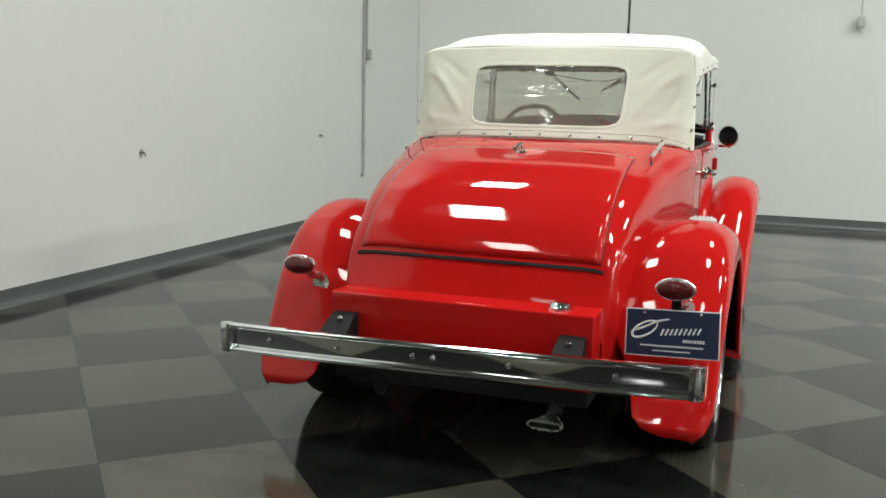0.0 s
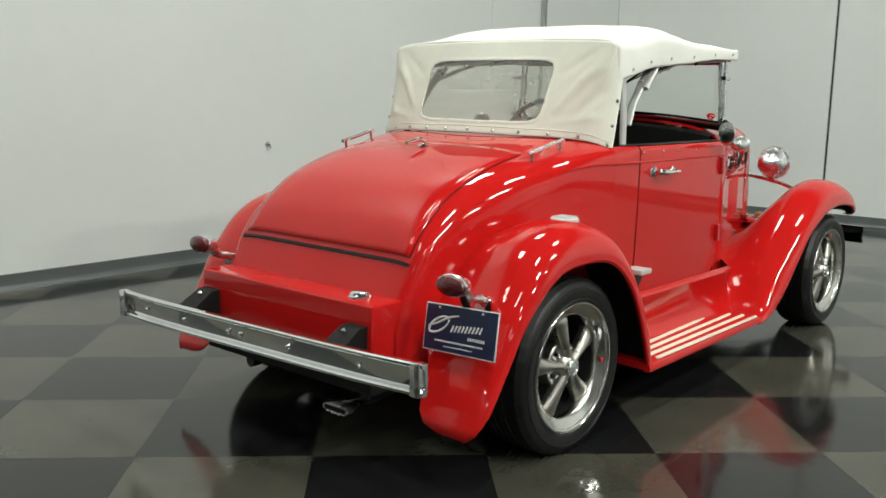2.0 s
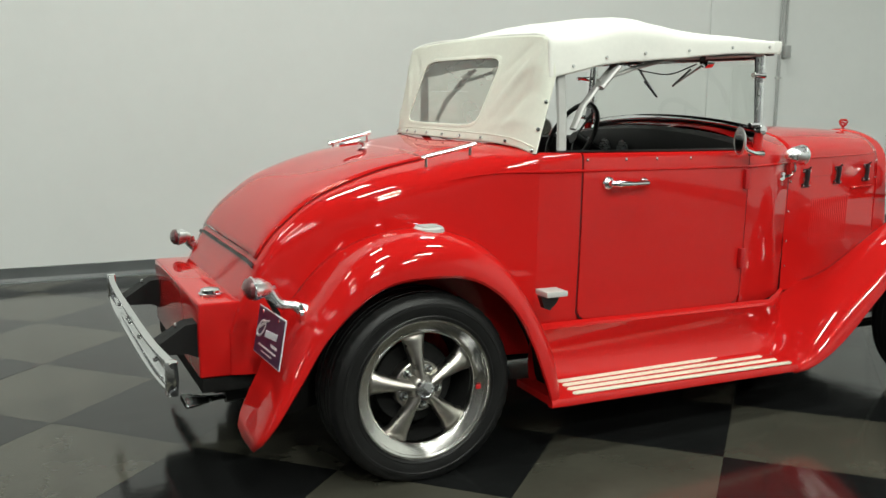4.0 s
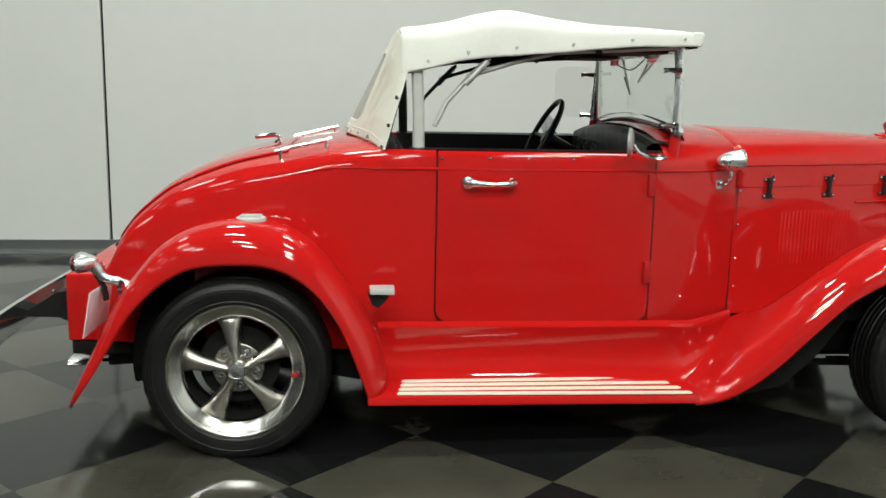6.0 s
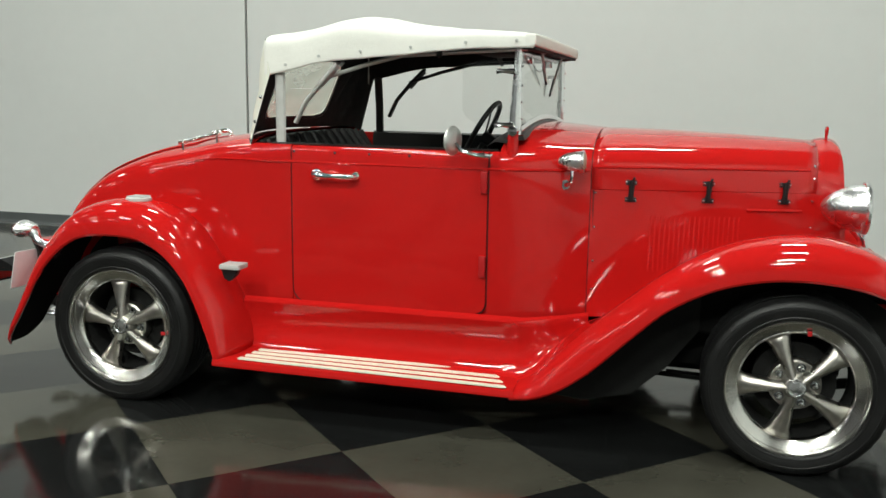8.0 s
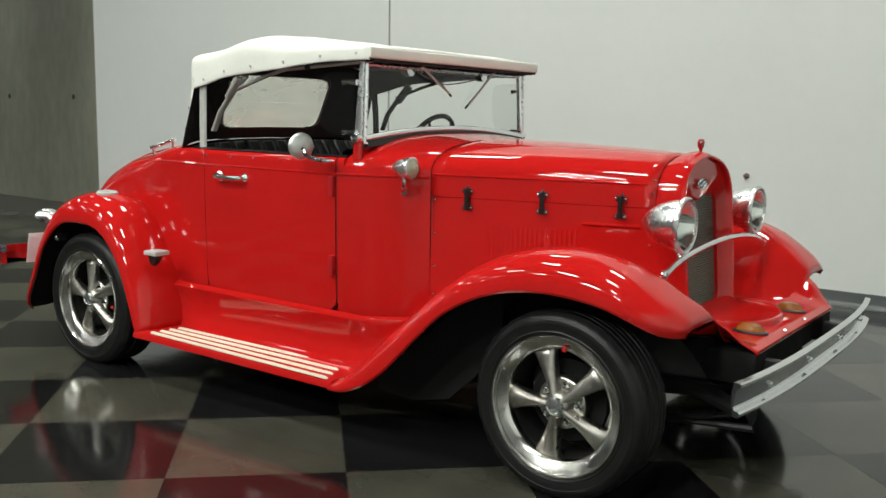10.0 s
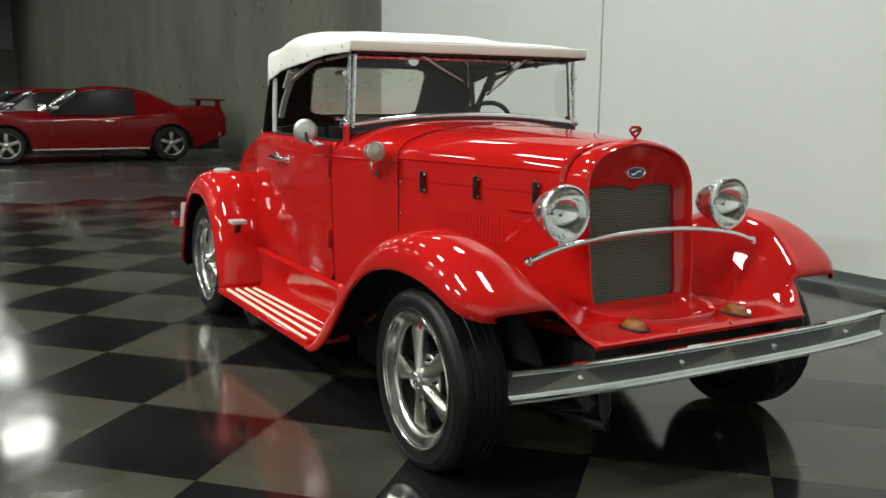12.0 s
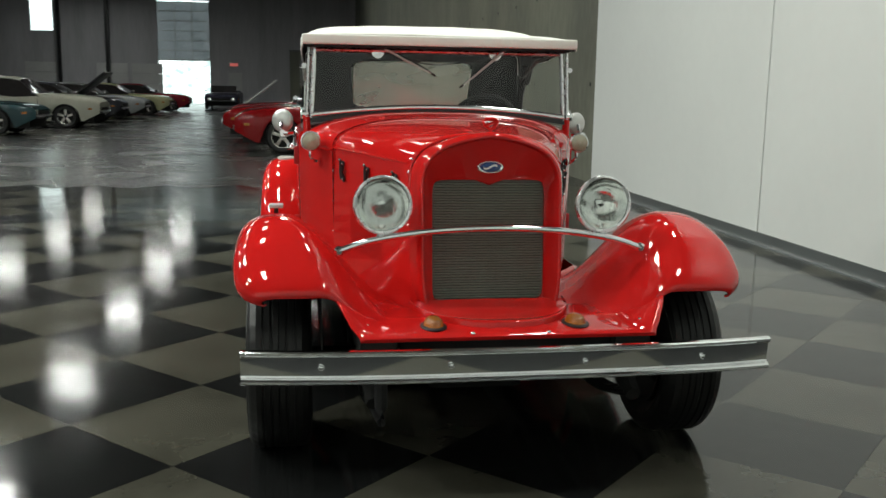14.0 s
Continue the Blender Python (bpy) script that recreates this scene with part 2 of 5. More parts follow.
def tube(points, radius, seg=10, bm=None, flat=1.0):
    """A rod along points; flat squeezes it in the second direction."""
    pts = [Vector(p) for p in points]
    rows = []
    for i, p in enumerate(pts):
        d = (pts[min(i + 1, len(pts) - 1)] - pts[max(i - 1, 0)]).normalized()
        ref = Vector((0, 0, 1)) if abs(d.z) < 0.9 else Vector((1, 0, 0))
        a = d.cross(ref).normalized()
        b = a.cross(d)
        r = radius[i] if isinstance(radius, (list, tuple)) else radius
        rows.append([p + a * (r * math.cos(2 * math.pi * k / seg)) + b * (r * flat * math.sin(2 * math.pi * k / seg)) for k in range(seg)])
    return sheet(rows, closed_v=True, caps=True, bm=bm)


def curve(points, n):
    """A smooth line through points (Catmull-Rom), n places."""
    p = np.array(points, float)
    ext = np.vstack([2 * p[0] - p[1], p, 2 * p[-1] - p[-2]])
    seg = np.linalg.norm(np.diff(p, axis=0), axis=1)
    s = np.concatenate([[0], np.cumsum(seg)])
    out = []
    for d in np.linspace(0, s[-1], n):
        i = min(int(np.searchsorted(s, d, side="right")) - 1, len(p) - 2)
        t = (d - s[i]) / max(seg[i], 1e-9)
        a, b, c, e = ext[i], ext[i + 1], ext[i + 2], ext[i + 3]
        out.append(0.5 * (2 * b + (c - a) * t + (2 * a - 5 * b + 4 * c - e) * t * t + (3 * b - a - 3 * c + e) * t ** 3))
    return np.array(out)


def flipped(grid, s):
    return [[(p[0], p[1] * s, p[2]) for p in row] for row in grid]


def thick(ob, t, offset=0.0, inner=0):
    m = ob.modifiers.new("thickness", "SOLIDIFY")
    m.thickness, m.offset, m.material_offset, m.material_offset_rim = t, offset, inner, 0
    return ob


# ---------------------------------------------------------------- the hall
X0, X1, Y1 = -5.96, 7.03, 3.215          # end of the white wall, far wall of the bay, white wall
HX, HY = -57.0, -22.0

ground = empty("floor", "checkered vinyl tile floor, waxed, olive grey and charcoal", "floor", kind="structure")
part("slab", box(X0, X1 + 0.3, HY, Y1 + 0.3, -0.2, -0.004), CONCRETE, ground)
tagged(part("floor_concrete", box(HX - 12, X0, HY, Y1 + 0.6, -0.2, -0.001), CONCRETE), "dark polished concrete floor of the hall", "floor", kind="structure")


def wall(name, label, panels, mat, axis, at, depth, z1):
    """A wall of sheets side by side, along x (axis y) or along y (axis x)."""
    w = empty(name, label, "wall", kind="structure")
    for a, b in panels:
        bm = box(a, b, at, at + depth, 0, z1, 0.003, seg=1) if axis == "y" else box(at, at + depth, a, b, 0, z1, 0.003, seg=1)
        part("panel", bm, mat, w, smooth=0)
    return w


wall_1 = wall("wall_1", "white insulated panel wall with thin vertical joints", [(X0, -1.460), (-1.440, 4.620), (4.626, X1)], WALL, "y", Y1, 0.15, CEIL)
part("gap_strip", box(-1.470, -1.430, Y1 + 0.032, Y1 + 0.14, 0, CEIL), GAP, wall_1, "black open panel joint")
wall_2 = wall("wall_2", "white insulated panel wall with one black joint", [(HY, 0.710), (0.734, Y1)], WALL, "x", X1, 0.15, CEIL)
part("gap_strip", box(X1 + 0.012, X1 + 0.14, 0.70, 0.744, 0, CEIL), GAP, wall_2, "black open panel joint")
wall_3 = wall("wall_3", "bare grey stained concrete wall with tie holes", [(max(HX, X0 - 0.002 - 3.05 * (k + 1)), X0 - 0.007 - 3.05 * k) for k in range(17)], WALL_GREY, "y", 3.4, 0.2, CEIL)
for k in range(10):
    for hx, hz in ((0.75, 1.35), (2.25, 1.35), (0.75, 2.75), (2.25, 2.75)):
        part("tie_hole", lathe([(0.001, 0.0), (0.030, 0.0), (0.034, -0.003)], "y", 12, (X0 - 3.05 * k - hx, 3.3965, hz)), GAP, wall_3)
tagged(part("wall_4", box(X0 - 0.06, X0, Y1 + 0.152, 3.398, 0, CEIL), WALL), "end of the white panel wall", "wall", kind="structure")
tagged(part("wall_5", box(HX, X1, HY - 0.2, HY, 0, CEIL), WALL_FAR), "dark metal sheet wall across the hall", "wall", kind="structure")
tagged(part("ceiling", box(HX - 0.2, X1 + 0.3, HY - 0.2, 3.9, CEIL + 0.3, CEIL + 0.5), CEILING), "grey exposed roof deck of the hall", "ceiling", kind="structure")


def cove(name, x0, y0, x1, y1, n):
    """Cove base along a wall: n points into the room."""
    prof = [(0.045, 0.0), (0.022, 0.004), (0.010, 0.016), (0.005, 0.035), (0.004, 0.098), (0.0, 0.102), (0.0, 0.0)]
    rows = [[(px + n[0] * d, py + n[1] * d, z) for d, z in prof] for px, py in ((x0, y0), (x1, y1))]
    return tagged(part(name, sheet(rows, closed_v=True, caps=True), BASE), "dark grey rubber cove base along the wall", "baseboard", kind="structure")


cove("baseboard", X0, Y1, X1 - 0.046, Y1, (0, -1))
cove("baseboard", X1, HY, X1, Y1, (-1, 0))

# far wall with the goods door
far = empty("wall_6", "dark far wall with a half-open goods door", "wall", kind="structure")
for ya, yb, za, zb in ((HY, -16.95, 0, CEIL), (-16.95, -15.6, 0, 4.5), (-15.6, -9.27, 0, CEIL), (-9.27, -6.02, 6.6, CEIL), (-6.02, 3.8, 0, CEIL), (-16.95, -15.6, 6.6, CEIL)):
    part("sheet", box(HX - 0.25, HX, ya, yb, za, zb), WALL_FAR, far, smooth=0)
goods = empty("door_1", "half-raised white sectional goods door", "door", kind="structure")
for k in range(6):
    part("section", box(HX - 0.18, HX - 0.12, -9.26, -6.03, 2.79 + 0.62 * k, 3.4095 + 0.62 * k, 0.004, seg=1), DOOR_CLEAR, goods, smooth=0)
for k in range(6):
    part("rail", box(HX - 0.118, HX - 0.09, -9.25, -6.04, 2.79 + 0.62 * k, 2.85 + 0.62 * k), DOOR_SHEET, goods, smooth=0)
    for y in (-8.18, -7.11):
        part("stile", box(HX - 0.118, HX - 0.10, y - 0.03, y + 0.03, 2.855 + 0.62 * k, 3.405 + 0.62 * k), DOOR_SHEET, goods, smooth=0)
office = empty("wall_7", "low olive-grey office partition at the end of the hall", "wall", kind="structure")
part("sheet", box(HX + 0.05, HX + 2.0, -0.9, 3.38, 0, 3.45, 0.01), WALL_GREY, office, smooth=0)
part("coping", box(HX + 0.03, HX + 2.03, -0.93, 3.38, 3.452, 3.53, 0.01), BASE, office, smooth=0)
exit_sign = empty("exit_sign", "small lit red sign box over the far door", "sign", pose(HX, -4.5, 2.46))
part("case", box(0, 0.06, -0.30, 0.30, 0, 0.26, 0.01), PIPE, exit_sign)
part("face", box(0.062, 0.07, -0.26, 0.26, 0.03, 0.23), SIGN, exit_sign, "glowing red face")
side_door = empty("door_3", "pale grey personnel door in the far wall", "door", kind="structure")
part("leaf", box(HX + 0.004, HX + 0.05, -4.85, -4.0, 0.01, 2.08, 0.01), DOOR_SHEET, side_door, smooth=0)
part("door_handle", box(HX + 0.052, HX + 0.10, -4.12, -4.06, 0.98, 1.04, 0.01), STEEL, side_door)
win = empty("window_1", "high bright window in the far wall", "window", kind="structure")
part("pane", box(HX - 0.20, HX - 0.16, -16.95, -15.6, 4.5, 6.6), DAY, win)
for ya in (-17.4, -13.1, -10.9):
    lo = empty("door_2", "grey closed dock door", "door", kind="structure")
    for k in range(4):
        part("section", box(HX + 0.004, HX + 0.05, ya, ya + 1.9, 0.02 + 0.64 * k, 0.64 + 0.64 * k, 0.01, seg=1), DOOR_SHEET, lo, smooth=0)
tagged(part("backdrop", box(HX - 6.0, HX - 5.9, -14, 0, -0.2, 8), DAY), "bright daylight yard outside the goods door", "backdrop", kind="structure")

# steel columns of the hall
def column(x, y):
    c = empty("steel_column", "dark painted steel column of the hall", "column", pose(x, y, 0), group="columns of the hall")
    part("web", box(-0.006, 0.006, -0.1, 0.1, 0.02, CEIL + 0.3), BLACK, c, smooth=0)
    for s in (-1, 1):
        part("flange", box(-0.1, 0.1, s * 0.1 - 0.006, s * 0.1 + 0.006, 0.02, CEIL + 0.3), BLACK, c, smooth=0)
    part("foot_plate", box(-0.16, 0.16, -0.16, 0.16, 0, 0.02), BLACK, c, smooth=0)


for q in ((-56.6, -12.3), (-56.6, -15.2)):
    column(*q)

# conduit, box and marks on the white wall
con = empty("conduit", "pale painted conduit pair with a junction box on the wall", "conduit")
part("pipe", tube([(5.46, Y1 - 0.018, 0.44), (5.46, Y1 - 0.018, CEIL)], 0.014), CONDUIT, con)
part("pipe", tube([(5.52, Y1 - 0.018, 1.76), (5.52, Y1 - 0.018, CEIL)], 0.011), CONDUIT, con)
part("junction_box", box(5.50, 5.56, Y1 - 0.06, Y1, 1.65, 1.76, 0.006), CONDUIT, con, "small grey junction box")
for z in (0.45, 0.8, 1.45, 2.6):
    part("clamp", box(5.435, 5.485, Y1 - 0.036, Y1, z, z + 0.02, 0.003), PIPE, con)
for mx, mz, mr in ((1.84, 0.84, 0.016), (4.50, 0.887, 0.014)):
    hook = empty("wall_hook", "small metal anchor screwed in the white wall", "hook", pose(mx, Y1, mz))
    part("plate", lathe([(0.001, -0.004), (mr * 1.4, -0.004), (mr * 1.4, 0)], "y", 16), STEEL, hook)
    part("eye", tube([(0, -0.004, 0), (0, -0.03, 0), (0.004, -0.034, -mr * 1.6)], 0.006), BASE, hook)
sensor = empty("sensor_box", "small grey sensor hanging on a cable by the wall", "sensor", pose(X1 - 0.06, -1.63, 2.07))
part("case", box(-0.03, 0.03, -0.035, 0.035, 0, 0.11, 0.01), PIPE, sensor)
part("cable", tube([(0, 0, 0.11), (0, 0.005, 1.0), (0, 0, CEIL - 2.07 + 0.3)], 0.007), PIPE, sensor)
part("bracket", box(0.0, 0.06, -0.012, 0.012, 0.04, 0.07), STEEL, sensor)

# light fixtures
def fixture(x, y, lit):
    f = empty("ceiling_light", "rectangular white high bay light hanging from the roof", "light", pose(x, y, CEIL - 0.4), group="high bay lights")
    part("housing", box(-0.42, 0.42, -0.62, 0.62, 0.0, 0.09, 0.015), PIPE, f)
    if lit:
        part("diffuser", box(-0.30, 0.30, -0.50, 0.50, -0.012, -0.002), PANEL_GLOW, f, "glowing diffuser")
    for s in (-0.5, 0.5):
        part("cable", tube([(0, s, 0.09), (0, s, 0.7)], 0.004, 6), BASE, f)


for bx in BAY_X:
    for by in BAY_Y:
        fixture(bx, by, False)
for by, row in ((-0.5, (-11.6, -16.9, -23.3, -30.4, -37.7, -45.0)), (-6.6, (-11.9, -19.1, -26.8, -35.3, -43.8)), (-12.7, (-11.9, -19.1, -26.8, -35.2, -43.6, -52.0))):
    for bx in row:
        fixture(bx, by, True)

# ---------------------------------------------------------------- the roadster
# x runs forward from the rear axle, y to the car's left, z up from the floor
car = empty("roadster_car", "bright red vintage roadster hot rod with a cream canvas top", "car", pose(0, 0.008, -0.008, 0, 0.1, -0.2))

DX = (-0.565, -0.545, -0.51, -0.48, -0.445, -0.38, -0.257, -0.05, 0.157, 0.347, 0.50)
DT = (0.50, 0.57, 0.64, 0.70, 0.762, 0.843, 0.940, 1.020, 1.064, 1.096, 1.106)
DS = (0.40, 0.40, 0.42, 0.46, 0.52, 0.62, 0.74, 0.85, 0.92, 0.975, 1.0)
DN = (12, 12, 12, 12, 10, 6.5, 4.6, 3.7, 3.3, 3.5, 4.0)
DW = (0.47, 0.475, 0.483, 0.49, 0.497, 0.505, 0.525, 0.56, 0.59, 0.622, 0.640)
SX = (0.50, 0.70, 1.10, 1.45, 1.50, 1.60, 1.70, 1.825)
SW = (0.640, 0.648, 0.652, 0.644, 0.637, 0.610, 0.570, 0.500)


def at(x, xs, ys):
    return float(np.interp(x, xs, ys))


def smooth_at(x, xs, ys):
    """Cubic (Hermite) reading of a table."""
    i = min(max(int(np.searchsorted(xs, x)) - 1, 0), len(xs) - 2)
    d = [(ys[min(k + 1, len(xs) - 1)] - ys[max(k - 1, 0)]) / (xs[min(k + 1, len(xs) - 1)] - xs[max(k - 1, 0)]) for k in (i, i + 1)]
    h = xs[i + 1] - xs[i]
    t = min(max((x - xs[i]) / h, 0), 1)
    return ys[i] * (2 * t ** 3 - 3 * t * t + 1) + d[0] * h * (t ** 3 - 2 * t * t + t) + ys[i + 1] * (3 * t * t - 2 * t ** 3) + d[1] * h * (t ** 3 - t * t)


def hoop(x, w, zb, zs, zt, n, m=22, bulge=0.012):
    """An upside-down U: straight sides from zb to zs, a rounded top to zt."""
    pts = []
    for k in range(7):
        z = zb + (zs - zb) * k / 7
        pts.append((x, -(w - bulge * ((zs - z) / 0.55) ** 2), z))
    for k in range(2 * m + 1):
        a = math.pi * k / (2 * m)
        c, s = math.cos(a), math.sin(a)
        pts.append((x, -w * math.copysign(abs(c) ** (2 / n), c), zs + (zt - zs) * abs(s) ** (2 / n)))
    for k in range(6, -1, -1):
        z = zb + (zs - zb) * k / 7
        pts.append((x, w - bulge * ((zs - z) / 0.55) ** 2, z))
    return pts


def deck_vals(x):
    return [smooth_at(x, DX, v) for v in (DW, DS, DT, DN)]


def deck_point(x, y, off=0.0):
    def z_at(a, b):
        w, zs, zt, n = deck_vals(a)
        return zs + (zt - zs) * max(1 - min(abs(b) / w, 1) ** n, 0) ** (1 / n)
    e = 0.004
    z = z_at(x, y)
    nx, ny = -(z_at(x + e, y) - z_at(x - e, y)) / (2 * e), -(z_at(x, y + e) - z_at(x, y - e)) / (2 * e)
    nv = Vector((nx, ny, 1)).normalized()
    return Vector((x, y, z)) + nv * off


deck_line = curve([(a, 0, b) for a, b in zip(DX, DT)], 46)
body = part("rear_body", sheet([hoop(p[0], smooth_at(p[0], DX, DW), 0.34, smooth_at(p[0], DX, DS), p[2], smooth_at(p[0], DX, DN)) for p in deck_line]), RED, car)
part("tail_panel", box(-0.566, -0.563, -0.465, 0.465, 0.34, 0.50), RED, body)

# boot lid with its rubber seal, handle and rails
lid_x = [p[0] for p in curve([(a, 0, b) for a, b in zip(DX, DT)], 60) if -0.473 < p[0] < 0.15]
lid = part("boot_lid", sheet([[deck_point(x, 0.436 * (k / 16 - 1), 0.004) for k in range(33)] for x in lid_x]), RED, car, "red boot lid")
thick(lid, 0.004)
part("seal", sheet([[deck_point(x, 0.447 * (k / 16 - 1), o) for k in range(33)] for x, o in ((-0.4815, -0.002), (-0.4812, 0.007), (-0.4762, 0.008), (-0.4755, -0.002))]), BLACK, lid, "black rubber seal under the lid")
for s in (-1, 1):
    part("lid_gap", sheet([[deck_point(x, s * yy, o) for yy, o in ((0.436, 0.0012), (0.4395, 0.0012))] for x in lid_x]), SEAM, lid)
handle = part("lid_handle", tube([(0.075, 0.0, 1.045), (0.075, 0.0, 1.075), (0.055, 0.0, 1.083), (-0.025, 0.0, 1.070)], [0.011, 0.009, 0.011, 0.007], 12), CHROME, lid, "chrome lid handle")
part("handle_base", lathe([(0.024, 0), (0.024, 0.006), (0.012, 0.012), (0.001, 0.012)], "z", 20, (0.075, 0, 1.052)), CHROME, lid, "chrome boss")
for s in (-1, 1):
    rail = part("deck_rail", tube([deck_point(x, s * (0.497 + 0.068 * x)) + Vector((0, 0, 0.034)) for x in (0.10, 0.20, 0.305)], 0.008, 10), LAMPCHROME, car, "chrome luggage rail")
    for x in (0.12, 0.285):
        part("stud", tube([deck_point(x, s * (0.497 + 0.068 * x), -0.004), deck_point(x, s * (0.497 + 0.068 * x)) + Vector((0, 0, 0.034))], 0.006, 8), CHROME, rail)

# tank box behind the body
tank = part("tank_box", box(-0.668, -0.46, -0.462, 0.462, 0.335, 0.588, 0.012, seg=3), RED, car, "red fuel tank box")
part("filler_cap", lathe([(0.042, 0), (0.042, 0.008), (0.036, 0.011), (0.034, 0.020), (0.026, 0.024), (0.001, 0.025)], "z", 28, (-0.60, -0.335, 0.588)), CHROME, tank, "chrome filler cap")


# body sides: quarter, door, cowl side
def side_loop(x, z0, z1, s, off=0.0):
    w = smooth_at(x, SX, SW) + off
    o = [(x, s * (w - 0.012 * ((1.0 - z) / 0.55) ** 2), z) for z in np.linspace(z0, z1 - 0.02, 9)]
    o += [(x, s * (w - 0.003), z1 - 0.008), (x, s * (w - 0.012), z1), (x, s * (w - 0.035), z1 + 0.002), (x, s * (w - 0.045), z1 - 0.01), (x, s * (w - 0.046), z0)]
    return o


def quarter_loop(x, s):
    """From the section of the rear deck to that of the door."""
    t = (x - 0.498) / 0.174
    f, w = t * t * (3 - 2 * t), smooth_at(x, SX, SW)
    o = []
    for z in (*np.linspace(0.432, 0.95, 6), 0.985, 1.005, 1.025, 1.042, 1.055, 1.063, 1.067):
        low = w - 0.012 * (max(0, 1.0 - z) / 0.55) ** 2
        deck = low if z <= 1.0 else w * (1 - ((z - 1.0) / 0.106) ** 4) ** 0.25
        side_ = low - 0.012 * max(0, (z - 1.045) / 0.022) ** 2
        o.append((x, s * (deck + (side_ - deck) * f), z))
    y = abs(o[-1][1])
    return o + [(x, s * (y - 0.022), 1.069), (x, s * (y - 0.034), 1.057), (x, s * (y - 0.036), 0.432)]


def board_point(x, y, z):
    """The running boards narrow and dip towards the front."""
    f = (x - 0.435) / 1.225
    return (x, y - math.copysign(0.042 * f * max(0, abs(y) - 0.63) / 0.239, y), z + 0.020 * (1 - f))


def corner(x, r=0.05):
    d = min(x - 0.679, 1.461 - x)
    return r - math.sqrt(max(r * r - (r - d) ** 2, 0)) if d < r else 0.0


for s in (-1, 1):
    part("quarter_panel", sheet([quarter_loop(x, s) for x in np.linspace(0.498, 0.672, 9)], closed_v=True, caps=True), RED, car, smooth=50)
    door = part("door", sheet([side_loop(x, 0.447 + corner(x), 1.066, s, 0.0025) for x in sorted([*np.linspace(0.679, 1.461, 18), 0.6795, 0.683, 0.69, 0.70, 0.715, 1.425, 1.44, 1.45, 1.457, 1.4605])], closed_v=True, caps=True), RED, car, "red door with a chrome handle")
    part("cowl_side", sheet([side_loop(x, 0.432, 1.067, s) for x in np.linspace(1.468, 1.50, 3)], closed_v=True, caps=True), RED, car)
    part("door_post", sheet([[(x, s * (smooth_at(x, SX, SW) - 0.007 - 0.012 * ((1.0 - z) / 0.55) ** 2), z) for z in np.linspace(0.42, 1.055, 6)] for x in np.linspace(0.6, 1.5, 8)]), RED, door)
    line = [(0.6755, z) for z in np.linspace(1.06, 0.50, 8)] + [(0.6755 + 0.05 * (1 - math.cos(a)), 0.495 - 0.051 * math.sin(a)) for a in np.linspace(0, math.pi / 2, 7)] + [(x, 0.444) for x in np.linspace(0.76, 1.38, 8)] + [(1.4145 + 0.05 * math.sin(a), 0.495 - 0.051 * math.cos(a)) for a in np.linspace(0, math.pi / 2, 7)] + [(1.4645, z) for z in np.linspace(0.50, 1.06, 8)]
    part("door_gap", tube([(x, s * (smooth_at(x, SX, SW) - 0.0035 - 0.012 * ((1.0 - z) / 0.55) ** 2), z) for x, z in line], 0.0032, 6), SEAM, door)
    hb = part("door_handle", tube([(0.785, s * 0.654, 0.958), (0.785, s * 0.682, 0.958), (0.80, s * 0.690, 0.958), (0.87, s * 0.690, 0.955), (0.935, s * 0.690, 0.956), (0.945, s * 0.684, 0.956), (0.945, s * 0.654, 0.956)], [0.011, 0.011, 0.014, 0.009, 0.011, 0.008, 0.008], 12), CHROME, door, "chrome door handle")
    for hx, hr in ((0.785, 0.026), (0.945, 0.020)):
        part("escutcheon", lathe([(hr, 0), (hr * 0.92, s * 0.007), (hr * 0.6, s * 0.014), (0.001, s * 0.016)], "y", 20, (hx, s * 0.653, 0.957)), CHROME, door)
    for z in (0.954, 0.636):
        part("hinge", box(1.437, 1.462, s * 0.652 - 0.010, s * 0.652 + 0.010, z - 0.04, z + 0.04, 0.005), RED_DULL, door, "red door hinge")
    # raised belt moulding from the quarter to the cowl
    part("belt_moulding", tube([(x, s * (smooth_at(x, SX, SW) if x > 0.5 else smooth_at(x, DX, DW)) + s * 0.0, 1.003 if x > 0.4 else 1.003 - 0.5 * (0.4 - x) ** 2) for x in np.linspace(0.16, 1.82, 40)], [0.0055 * min(1, 0.1 + k / 9) for k in range(40)], 8), RED, car)
    for x in (0.69, 0.86, 1.0, 1.16):
        part("snap", lathe([(0.006, 0), (0.005, s * 0.005), (0.001, s * 0.006)], "y", 10, (x, s * 0.651, 1.043)), CHROME, door)
    # sill apron between body and running board
    part("splash_apron", sheet([[(x, s * y, z) for y, z in ((0.645, 0.452), (0.662, 0.444), (0.667, 0.434), (0.660, 0.415), (0.648, 0.37), (0.645, 0.32), (0.650, 0.27), (0.668, 0.240), (0.70, 0.226))] for x in np.linspace(0.47, 1.62, 14)] + [[(1.72, s * y, z) for y, z in ((0.575, 0.452), (0.595, 0.444), (0.60, 0.434), (0.598, 0.415), (0.595, 0.38), (0.60, 0.35), (0.61, 0.32), (0.63, 0.30), (0.66, 0.28))], [(1.84, s * y, z) for y, z in ((0.49, 0.455), (0.502, 0.447), (0.505, 0.44), (0.502, 0.43), (0.50, 0.42), (0.50, 0.41), (0.51, 0.405), (0.53, 0.40), (0.55, 0.40))]]), RED, car, "red sill apron")
    part("apron_hole", lathe([(0.011, 0), (0.011, s * 0.016), (0.001, s * 0.017)], "y", 14, (1.842, s * 0.510, 0.411)), GAP, car)
